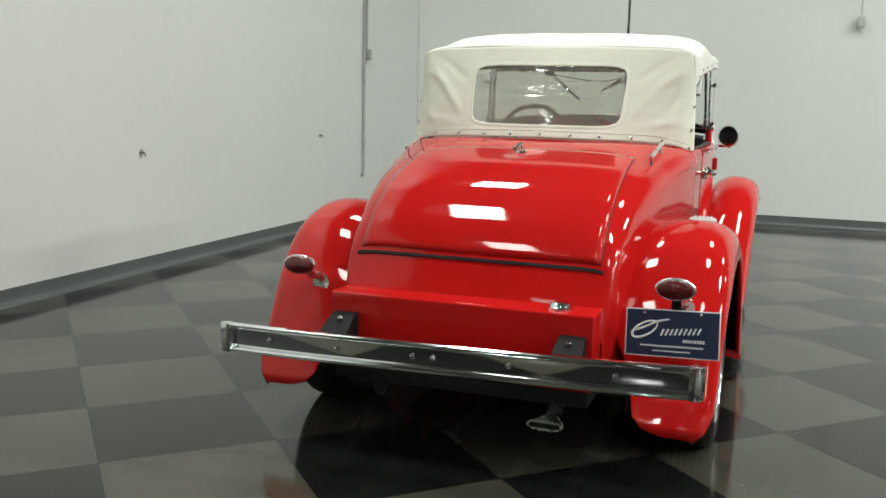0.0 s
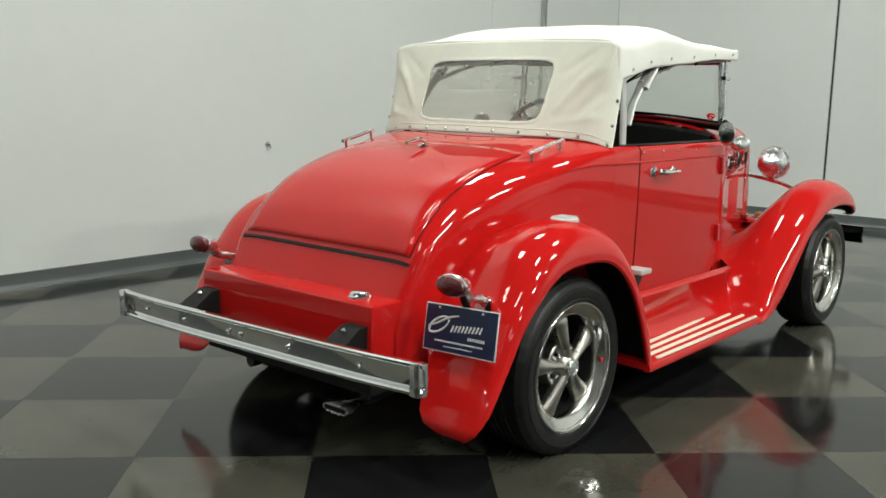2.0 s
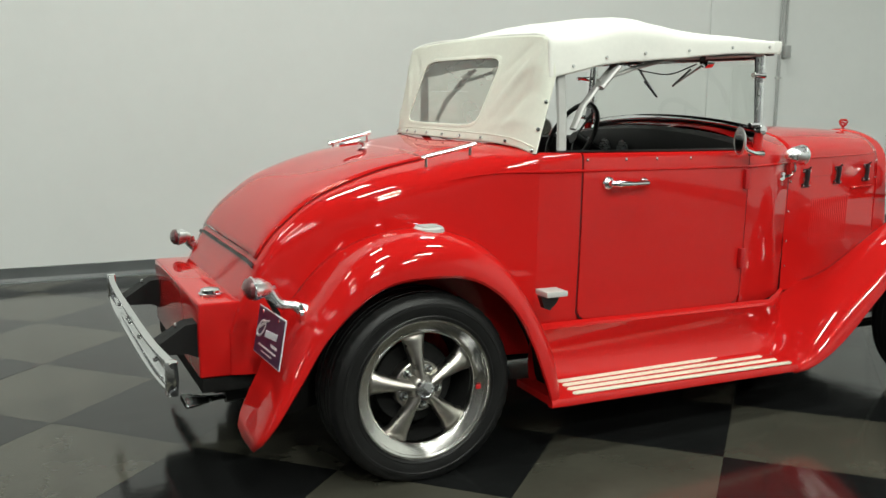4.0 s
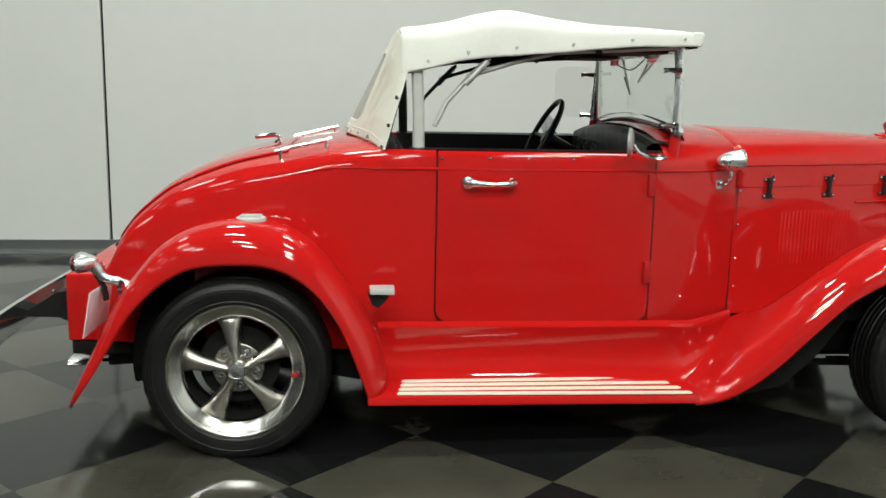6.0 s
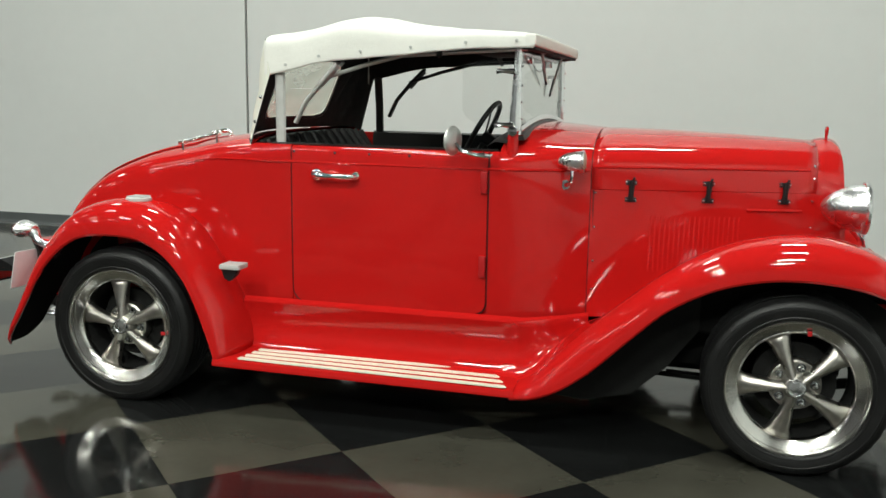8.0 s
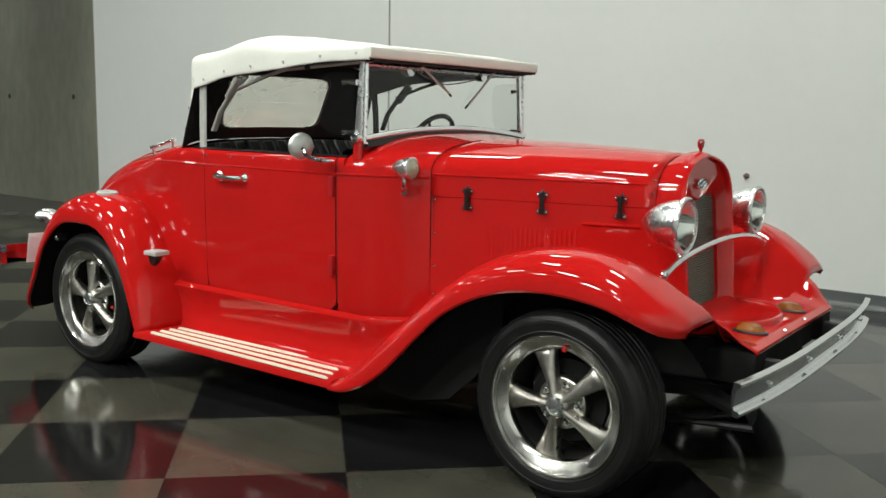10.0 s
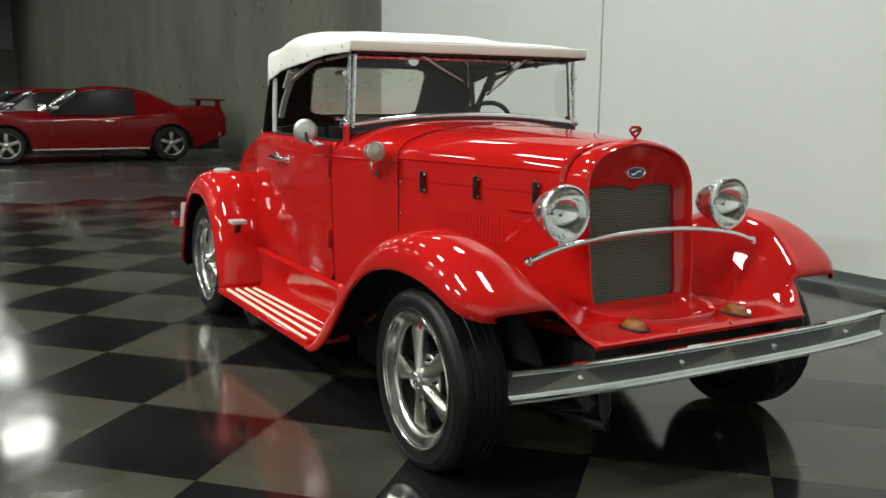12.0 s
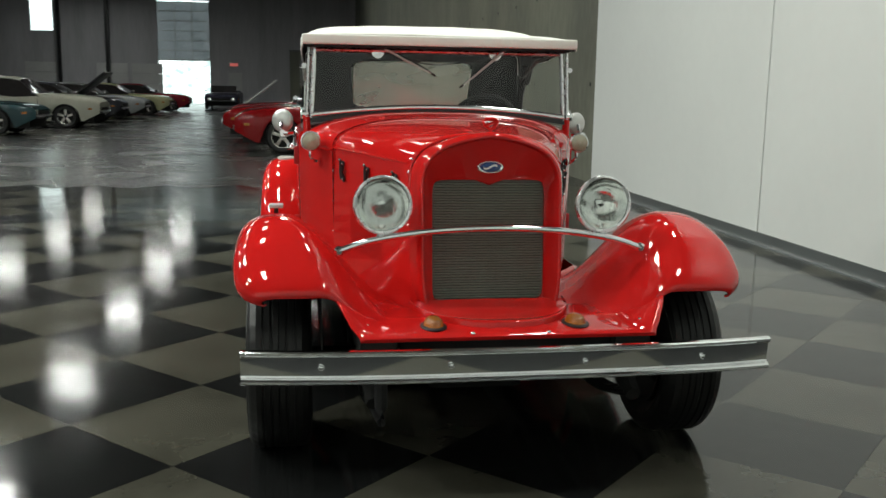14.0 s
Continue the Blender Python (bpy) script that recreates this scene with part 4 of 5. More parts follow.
# tail lamps on chrome arms
for s, foot, eye in ((-1, (-0.385, -0.708, 0.600), (-0.540, -0.690, 0.674)), (1, (-0.395, 0.632, 0.572), (-0.540, 0.654, 0.644))):
    f_, e_ = Vector(foot), Vector(eye)
    arm = part("tail_lamp", tube(curve([f_ + Vector((0.02, 0, -0.02)), f_ + Vector((-0.03, 0, 0.012)), f_ + Vector((-0.075, (e_.y - f_.y) * 0.5, 0.022)), e_ + Vector((0.045, 0, -0.010))], 12), [0.027, 0.026, 0.023, 0.019, 0.016, 0.015, 0.015, 0.016, 0.018, 0.020, 0.023, 0.026], 14), LAMPCHROME, car, "red tail lamp on a chrome arm")
    part("foot", lathe([(0.034, -0.012), (0.034, 0.0), (0.026, 0.010), (0.001, 0.012)], "x", 20, f_ + Vector((-0.012, 0, -0.012))), CHROME, arm)
    bowl_ = part("bowl", lathe([(0.001, 0.055), (0.016, 0.052), (0.030, 0.035), (0.038, 0.012), (0.041, 0.0), (0.043, -0.004), (0.040, -0.008)], "x", 32), LAMPCHROME, arm)
    bowl_.matrix_basis = Matrix.Translation(eye) @ Matrix.Diagonal((1, 1.5, 0.86, 1))
    part("lens", lathe([(0.040, -0.005), (0.036, -0.020), (0.022, -0.030), (0.001, -0.034)], "x", 32), LENS_RED, arm, "deep red lens").matrix_basis = bowl_.matrix_basis.copy()

# dealer plate: navy with pale shapes
plate = part("dealer_plate", box(-0.003, 0.0, -0.150, 0.150, -0.0775, 0.0775, 0.0012), WHITE, car, "navy dealer plate with a pale flowing mark")
plate.matrix_basis = pose(-0.490, -0.683, 0.517, -2, 10, 0)
part("field", box(-0.0042, -0.0032, -0.146, 0.146, -0.0735, 0.0735), NAVY, plate, "navy field")
flourish = [
    [(0.020 * math.cos(a) * 2.0 - 0.088, 0.022 * math.sin(a) + 0.010 + 0.018 * math.cos(a)) for a in np.linspace(0, 2 * math.pi, 17)],
    [(-0.132, 0.000), (-0.090, 0.016), (-0.050, 0.036), (-0.010, 0.046)],
]
for line in flourish:
    cv = curve([(-y, z, 0) for y, z in line], 40)
    part("mark", tube([(-0.0044, p[0], p[1]) for p in cv], [0.0045 * (0.6 + 0.4 * math.sin(math.pi * k / (len(cv) - 1))) for k in range(len(cv))], 6, flat=1.0), WHITE, plate, "pale flowing mark")
for k in range(9):
    y, h = -0.036 + 0.0145 * k, 0.021
    part("mark", tube([(-0.0044, -y, -0.008 + 0.0011 * k), (-0.0044, -y - 0.45 * h, -0.008 + 0.0011 * k + h)], 0.0032, 6, flat=1.0), WHITE, plate)
for k, (a, b, z, h) in enumerate(((0.035, 0.105, -0.022, 0.010), (-0.10, 0.10, -0.042, 0.006), (-0.06, 0.06, -0.058, 0.004))):
    n = (8, 26, 16)[k]
    for j in range(n):
        u = a + (b - a) * j / n
        part("print_bar", box(-0.0048, -0.0043, -u - (b - a) / n * 0.7, -u, z - h / 2, z + h / 2), WHITE, plate, smooth=0)
for y in (-0.09, 0.09):
    part("bolt", lathe([(0.007, -0.004), (0.006, -0.007), (0.001, -0.008)], "x", 10, (0, y, 0.064)), CHROME, plate)
part("plate_arm", tube([(-0.462, -0.69, 0.545), (-0.468, -0.69, 0.59), (-0.495, -0.691, 0.635)], [0.020, 0.018, 0.014], 8, flat=0.5), IRON, car)

# exhaust tip and underbody
EXHAUST = [(-0.56, -0.322, 0.222), (-0.61, -0.322, 0.220), (-0.66, -0.322, 0.220), (-0.70, -0.322, 0.221)]
tip = part("exhaust_tip", tube(curve(EXHAUST, 10), [0.022, 0.022, 0.023, 0.026, 0.032, 0.040, 0.050, 0.056, 0.060, 0.062], 20, flat=0.30), LAMPCHROME, car, "flared chrome exhaust tip")
# the pipe end is closed; a black cap gives the shade of its opening
part("bore", box(-0.703, -0.7005, -0.322 - 0.050, -0.322 + 0.050, 0.213, 0.229, 0.001), UNDER, tip, "black cap for the shade inside the pipe")
under = part("chassis", box(-0.55, 2.72, -0.34, 0.34, 0.30, 0.42, 0.02), UNDER, car, "black chassis")
for s in (-1, 1):
    part("frame_rail", box(-0.62, 2.76, s * 0.40 - 0.035, s * 0.40 + 0.035, 0.27, 0.40, 0.01), UNDER, under)
    part("exhaust_pipe", tube([(-0.56, s * 0.32, 0.224), (-0.35, s * 0.31, 0.235), (0.3, s * 0.30, 0.24), (2.0, s * 0.30, 0.24)], 0.025, 10), BLACK, under)
for s in (-1, 1):
    for k, (x0, x1) in enumerate(((2.00, 3.04), (2.14, 2.96), (2.30, 2.84))):
        leaf = [(x, 0.208 + 0.010 * k + 0.34 * max(0, x - 2.52) ** 2 + 0.05 * max(0, 2.52 - x) ** 2) for x in np.linspace(x0, x1, 12)]
        part("spring_leaf", sheet([[(x, s * 0.42 + dy, z + dz) for dy, dz in ((-0.022, 0), (0.022, 0), (0.022, 0.008), (-0.022, 0.008))] for x, z in leaf], closed_v=True, caps=True), UNDER, under, "dark leaf spring", smooth=0)
    part("shackle", box(1.985, 2.015, s * 0.42 - 0.028, s * 0.42 + 0.028, 0.205, 0.30, 0.006), UNDER, under)
    part("frame_horn", tube(curve([(2.74, s * 0.42, 0.35), (2.90, s * 0.42, 0.36), (3.05, s * 0.42, 0.305)], 10), [0.034] * 7 + [0.030, 0.027, 0.024], 10), UNDER, under)
for x in (0.0, 2.578):
    part("axle", tube([(x, -0.66, 0.318), (x, 0.66, 0.318)], 0.042, 12), UNDER, under)
part("differential", lathe([(0.001, -0.13), (0.08, -0.11), (0.13, -0.04), (0.13, 0.04), (0.08, 0.11), (0.001, 0.13)], "x", 20, (0, 0, 0.318)), UNDER, under)
part("sump", box(1.9, 2.55, -0.18, 0.18, 0.17, 0.32, 0.03), UNDER, under)
part("tank_underside", box(-0.66, -0.45, -0.45, 0.45, 0.28, 0.34, 0.01), UNDER, under)

# wheels
def tyre(w, grow):
    """Ribbed black tyre, its outer part larger by grow."""
    prof = [(0.205, -0.070), (0.222, -0.084), (0.234, -0.096), (0.238, -0.1005), (0.246, -0.1035), (0.249, -0.1015), (0.262, -0.1045), (0.276, -0.105), (0.2775, -0.1065), (0.285, -0.1055), (0.2865, -0.103), (0.300, -0.098), (0.310, -0.089), (0.3155, -0.076)]
    for y in (-0.062, -0.036, -0.008):
        prof += [(0.3175, y - 0.012), (0.318, y + 0.006), (0.3135, y + 0.008), (0.3135, y + 0.013)]
    prof += [(r, -y) for r, y in reversed(prof)]
    rows = []
    for i in range(120):
        a = 2 * math.pi * i / 120
        row = []
        for r, y in prof:
            if abs(y) > 0.06 and r > 0.305 and i % 3 == 0:
                r -= 0.003
            r += grow * max(0, min(1, (r - 0.25) / 0.06))
            row.append((r * math.cos(a), y, r * math.sin(a)))
        rows.append(row)
    part("tyre", sheet(rows, closed_u=True, closed_v=True), RUBBER, w, "black tyre", smooth=28)


def wheel(side, x, turn):
    """Five-spoke alloy wheel; its outer face looks along -y before it is turned to its side."""
    w = new("wheel")
    w.parent = car
    tagged(w, "five-spoke alloy wheel with a polished lip and black tyre")
    rear = x < 1
    w.matrix_basis = pose(x - (0.012 if rear else 0.006), side * 0.712, 0.3185 + 0.00175 * x, 0, 0, 0 if side < 0 else 180) @ pose(0, 0, 0, 0, turn, 0)
    tyre(w, 0.003 if rear else -0.006)
    if wheel.made:
        for o in wheel.made.children:
            if not o.name.startswith("tyre"):
                again(o, o.matrix_basis.copy(), w)
        return w
    wheel.made = w
    part("rim", lathe([(0.205, -0.060), (0.226, -0.085), (0.234, -0.097), (0.2365, -0.1015), (0.2345, -0.105), (0.2295, -0.1045), (0.2275, -0.1005), (0.2215, -0.0975), (0.2205, -0.094), (0.212, -0.090), (0.200, -0.084), (0.188, -0.077), (0.1855, -0.072), (0.185, -0.050)], "y", 96, cap=False), POLISHED, w, "polished stepped rim lip")
    part("barrel", lathe([(0.1852, -0.052), (0.184, 0.03), (0.186, 0.09), (0.205, 0.095)], "y", 64, cap=False), UNDER, w, "dark inner barrel")
    part("brake_disc", lathe([(0.001, 0.005), (0.138, 0.005), (0.140, 0.009), (0.140, 0.024), (0.136, 0.028), (0.001, 0.060)], "y", 40), UNDER, w)
    for k in range(5):
        rows = []
        for f in np.linspace(0, 1, 13):
            r = 0.030 + 0.160 * f
            hw = 0.0155 + 0.027 * f ** 1.5 + 0.012 * max(0, f - 0.88) * 5
            y = -0.072 + 0.018 * f + 0.10 * max(0, f - 0.9) ** 1.0
            d = 0.020 - 0.002 * f
            rows.append([(u * hw, y + v * d, r - 0.006 * u * u * f) for u, v in ((-1, 1.4), (-1, 0.45), (-0.94, 0.12), (-0.8, -0.22), (-0.55, -0.56), (-0.2, -0.80), (0.2, -0.80), (0.55, -0.56), (0.8, -0.22), (0.94, 0.12), (1, 0.45), (1, 1.4))])
        sp = part("spoke", sheet(rows, closed_v=True, caps=True), ALLOY, w, "satin grey rounded spoke", smooth=60)
        sp.matrix_basis = pose(0, 0, 0, 0, 72 * k, 0)
    hubm = part("hub", lathe([(0.001, -0.046), (0.082, -0.046), (0.086, -0.043), (0.087, -0.036), (0.087, 0.0)], "y", 40), ALLOY, w)
    part("hub_barrel", lathe([(0.001, -0.084), (0.034, -0.084), (0.040, -0.078), (0.044, -0.066), (0.047, -0.046)], "y", 36), ALLOY, w)
    cap = part("hub_cap", lathe([(0.032, -0.082), (0.032, -0.096), (0.029, -0.101), (0.024, -0.102), (0.022, -0.099), (0.010, -0.1005), (0.001, -0.101)], "y", 12), LAMPCHROME, w, "chrome faceted hub cap")
    for k in range(5):
        a = radians(72 * k + 36)
        at_ = (0.064 * math.sin(a), 0, 0.064 * math.cos(a))
        nut = part("lug_nut", lathe([(0.0105, -0.046), (0.0105, -0.060), (0.008, -0.066), (0.001, -0.068)], "y", 6, at_), CHROME, w)
        part("washer", lathe([(0.0155, -0.046), (0.0155, -0.0485), (0.011, -0.0485)], "y", 20, at_), CHROME, w)
    part("valve_tag", box(0.182, 0.200, -0.096, -0.090, -0.048, -0.033, 0.002), RED_DULL, w, "small red valve tag")
    return w


wheel.made = None
wheel(-1, 0.0, -8)
wheel(-1, 2.578, -94)
wheel(1, 0.0, 25)
wheel(1, 2.578, 50)

# soft top
TX = (0.555, 0.65, 0.75, 0.85, 0.93, 1.02, 1.15, 1.30, 1.45, 1.55, 1.612)
TC = (1.500, 1.513, 1.533, 1.562, 1.579, 1.566, 1.545, 1.530, 1.522, 1.512, 1.500)
TB = (1.335, 1.355, 1.381, 1.398, 1.405, 1.411, 1.422, 1.436, 1.446, 1.449, 1.447)
TW = (0.612, 0.614, 0.616, 0.617, 0.618, 0.620, 0.622, 0.623, 0.623, 0.622, 0.620)


def top_hoop(x):
    w, zb, zc = (smooth_at(x, TX, v) for v in (TW, TB, TC))
    pts = [(x, -w, zb - 0.004), (x, -w - 0.001, zb + 0.004), (x, -w, zb + 0.02)]
    zs = zb + 0.035 + 0.25 * max(0, 1.0 - abs(x - 0.93) / 0.35) * 0.08
    for k in range(41):
        a = math.pi * k / 40
        c, sn = math.cos(a), math.sin(a)
        n = at(x, (0.56, 0.70, 0.93, 1.2), (7.0, 5.4, 3.7, 3.2))
        pts.append((x, -w * math.copysign(abs(c) ** (2 / n), c), zs + (zc - zs) * sn ** (2 / n)))
    pts += [(x, w, zb + 0.02), (x, w + 0.001, zb + 0.004), (x, w, zb - 0.004)]
    out = []
    for p in pts:
        d = 0.004 * noise.noise((p[0] * 7, p[1] * 5, p[2] * 9)) + 0.002 * noise.noise((p[0] * 19, p[1] * 13, p[2] * 21))
        out.append((p[0], p[1] * (1 + d), p[2] + d))
    return out


top = part("canvas_top", sheet([[(x, p[1] * g, p[2] - h) for p in top_hoop(0.556)] for x, g, h in ((0.550, 0.976, 0.017), (0.545, 0.978, 0.014), (0.543, 0.983, 0.009), (0.545, 0.990, 0.004), (0.549, 0.996, 0.001))] + [top_hoop(x) for x in np.linspace(0.556, 1.612, 56)]), [TOPCLOTH, LINING], car, "cream canvas folding top", smooth=60)
thick(top, 0.006, -1, 1)
part("header", box(1.578, 1.622, -0.622, 0.622, 1.452, 1.496, 0.010, seg=3), TOPCLOTH, top, "cream front header")
# black strip paints the shade below the cream header
part("header_trim", box(1.565, 1.612, -0.59, 0.59, 1.440, 1.452, 0.003), LINING, top, "header underside, black for its shade")

# rear curtain with its clear window
bot = [(0.494, -0.626, 1.066), (0.484, -0.608, 1.065), (0.452, -0.545, 1.069), (0.41, -0.42, 1.085), (0.37, -0.25, 1.098), (0.347, 0, 1.104)]
tp = [(0.572, -0.611, 1.338), (0.563, -0.609, 1.395), (0.549, -0.597, 1.449), (0.5435, -0.555, 1.479), (0.5435, -0.25, 1.491), (0.5435, 0, 1.492)]
bot = [(x, y, max(z, deck_point(x, y).z + 0.004) if x < 0.47 else z) for x, y, z in bot]
bot = bot + [(x, -y, z) for x, y, z in reversed(bot[:-1])]
tp = tp + [(x, -y, z) for x, y, z in reversed(tp[:-1])]
NU = 81
CREASES = ((0.60, 0.42, 0.38, 0.10, 0.009), (0.56, 0.42, 0.37, 0.26, -0.007), (0.62, 0.30, 0.42, 0.02, -0.008), (0.61, 0.20, 0.48, 0.03, 0.007), (0.38, 0.05, 0.60, 0.12, 0.005), (0.62, 0.36, 0.46, 0.24, 0.006))
cb, ct = curve(bot, NU), curve(tp, NU)


def curtain(u, v, off=0.0):
    fu = u * (NU - 1)
    i = min(int(fu), NU - 2)
    b = cb[i] + (cb[i + 1] - cb[i]) * (fu - i)
    t = ct[i] + (ct[i + 1] - ct[i]) * (fu - i)
    p = b + (t - b) * v
    edge = min(1, 4 * v * (1 - v)) * min(1, 9 * min(u, 1 - u))
    belly = 0.002 * edge
    fold = 0.003 * edge * noise.noise((p[0] * 6, p[1] * 9, p[2] * 6))
    for k, (ya, ha, yb, hb, deep) in enumerate(CREASES):
        if (k + (p[1] > 0)) % 4 == 3:
            continue
        ax, az, bx, bz = abs(p[1]) - ya, 0.42 * v - ha, yb - ya, hb - ha
        q = (ax * bx + az * bz) / (bx * bx + bz * bz)
        d = (ax * bz - az * bx) / math.hypot(bx, bz)
        fold += edge * deep * math.exp(-(d / 0.017) ** 2) * max(0, math.sin(math.pi * min(max(q, 0), 1))) ** 0.6
    return (p[0] - belly - fold - off, p[1], p[2])


def in_window(p, grow=0.0):
    e = 9
    return (abs(p[1]) / (0.335 + 0.05 * (p[2] - 1.284) + grow)) ** e + (abs(p[2] - 1.284) / (0.130 + grow)) ** e < 1


bm = bmesh.new()
us, vs_ = np.linspace(0, 1, 121), np.linspace(0, 1, 61)
vert = [[bm.verts.new(curtain(u, v)) for v in vs_] for u in us]
for i in range(120):
    for j in range(60):
        q = (vert[i][j], vert[i + 1][j], vert[i + 1][j + 1], vert[i][j + 1])
        mid = sum((v.co for v in q), Vector()) / 4
        if not in_window(mid):
            bm.faces.new(q)
bmesh.ops.delete(bm, geom=[v for v in bm.verts if not v.link_faces], context="VERTS")
cur = part("rear_curtain", bm, [LINING, CANVAS], car, "cream canvas rear curtain with a clear window", smooth=60)
thick(cur, 0.005, 0, 1)


def ring_point(a, grow):
    """A point of the window's outline, on the curtain."""
    e = 9
    c, sn = math.cos(a), math.sin(a)
    r = 1 / ((abs(c) / (0.345 + grow)) ** e + (abs(sn) / (0.130 + grow)) ** e) ** (1 / e)
    z = 1.284 + r * sn
    y = r * c * (0.335 + 0.05 * (z - 1.284)) / 0.345
    u, v = 0.5, 0.5
    for _ in range(12):
        p = curtain(u, v)
        u, v = min(max(u + (y - p[1]) / 1.6, 0), 1), min(max(v + (z - p[2]) / 0.4, 0), 1)
    return curtain(u, v)


ang = [2 * math.pi * k / 96 for k in range(96)]
rim = [[(p[0] - o, p[1], p[2]) for p in (ring_point(a, g) for a in ang)] for g, o in ((-0.004, -0.004), (-0.0035, 0.0035), (-0.001, 0.004), (0.008, 0.004), (0.010, 0.003), (0.010, -0.004))]
part("window_binding", sheet(rim, closed_v=True), CANVAS, cur, "sewn cream window binding")
pw = part("clear_window", sheet([[ring_point(a, g) for a in ang] for g in (-0.004, -0.04, -0.08, -0.112, -0.1295)], closed_v=True), PLASTIC_WINDOW, cur, "clear flexible plastic window", smooth=60)
pw.visible_shadow = False
part("bottom_hem", tube([curtain(u, 0.075, 0.003) for u in np.linspace(0.01, 0.99, 40)], 0.002, 6), CANVAS, cur)
for u in np.linspace(0.02, 0.98, 11):
    p = curtain(u, 0.035, 0.003)
    d = (Vector(curtain(u + 0.01, 0.035)) - Vector(curtain(u - 0.01, 0.035))).cross(Vector(curtain(u, 0.06)) - Vector(curtain(u, 0.01))).normalized()
    if d.dot(Vector((-1, 0, 0))) < 0 and abs(p[1]) < 0.5:
        d = -d
    sn_ = part("snap", lathe([(0.0075, -0.001), (0.007, 0.003), (0.004, 0.005), (0.001, 0.0055)], "z", 12), STEEL, cur)
    sn_.matrix_basis = Matrix.Translation(p) @ Vector((0, 0, 1)).rotation_difference(d if abs(p[1]) < 0.5 else Vector((-0.5, math.copysign(0.85, p[1]), 0.1))).to_matrix().to_4x4()
for s in (-1, 1):
    for v in (0.28, 0.6):
        p = curtain(0.5 + s * 0.478, v, 0.0)
        sn_ = part("snap", lathe([(0.0075, -0.001), (0.007, 0.004), (0.001, 0.0055)], "z", 12), STEEL, cur)
        sn_.matrix_basis = Matrix.Translation((p[0], p[1] + s * 0.004, p[2])) @ Vector((0, 0, 1)).rotation_difference(Vector((-0.4, s, 0))).to_matrix().to_4x4()
    for x in (0.64, 0.78, 0.95, 1.15, 1.36, 1.55):
        sn_ = part("snap", lathe([(0.006, 0), (0.0055, 0.003), (0.001, 0.004)], "z", 12), PIPE, top)
        sn_.matrix_basis = Matrix.Translation((x, s * (smooth_at(x, TX, TW) + 0.003), smooth_at(x, TX, TB) + 0.022)) @ Vector((0, 0, 1)).rotation_difference(Vector((0, s, 0))).to_matrix().to_4x4()
    # irons of the top
    # right-hand irons are grey, left-hand ones black
    part("top_post", tube([(0.612, s * 0.600, 1.06), (0.610, s * 0.598, 1.2), (0.604, s * 0.590, 1.345)], 0.011, 8, flat=1.9), GREY_PAINT if s < 0 else VINYL, car, "top iron, grey on the right side, black on the left")
    part("top_brace", tube([(0.668, s * 0.585, 1.15), (0.71, s * 0.58, 1.235), (0.80, s * 0.575, 1.335), (0.86, s * 0.565, 1.39)], 0.018, 8, flat=0.5), GREY_PAINT if s < 0 else VINYL, car, "top iron, grey on the right side, black on the left")
    part("top_brace", tube([(0.78, s * 0.572, 1.325), (0.95, s * 0.57, 1.378), (1.10, s * 0.57, 1.415), (1.58, s * 0.57, 1.445)], 0.014, 8, flat=0.6), GREY_PAINT if s < 0 else BLACK, car, "top rail")
    part("top_sleeve", tube([(0.775, s * 0.59, 1.30), (0.85, s * 0.59, 1.38)], 0.024, 10, flat=0.5), GREY_PAINT if s < 0 else VINYL, car)
for x, z in ((0.93, 1.558), (1.25, 1.520)):
    part("top_bow", tube([(x, y, z - 0.10 * abs(y / 0.59) ** 3) for y in np.linspace(-0.59, 0.59, 17)], 0.012, 8), BLACK, car, "wooden top bow")

# windscreen
ws = part("windscreen", tube([(1.556, -0.582, 1.13), (1.552, -0.575, 1.28), (1.548, -0.566, 1.435)], 0.011, 10, flat=1.3), CHROME, car, "chrome framed windscreen")
part("post", tube([(1.556, 0.582, 1.13), (1.552, 0.575, 1.28), (1.548, 0.566, 1.435)], 0.011, 10, flat=1.3), CHROME, ws)
part("top_rail", tube([(1.548, -0.57, 1.432), (1.548, 0.57, 1.432)], 0.010, 10), STEEL, ws)
bowl = [(1.562, y, 1.142 + 0.040 * (1 - (y / 0.585) ** 2)) for y in np.linspace(-0.585, 0.585, 31)]
part("bottom_rail", tube(bowl, 0.011, 10, flat=1.3), CHROME, ws)
part("rubber", sheet([[(p[0] + d, p[1], p[2] - 0.012 - h) for p in bowl] for d, h in ((-0.012, 0), (0.016, 0), (0.022, 0.020), (-0.015, 0.020))]), BLACK, ws)
gl = part("glass", sheet([[(p[0] + (1.549 - p[0]) * t, p[1], p[2] + (1.43 - p[2]) * t) for p in bowl] for t in np.linspace(0, 1, 3)]), GLASS, ws, "clear glass")
gl.visible_shadow = False
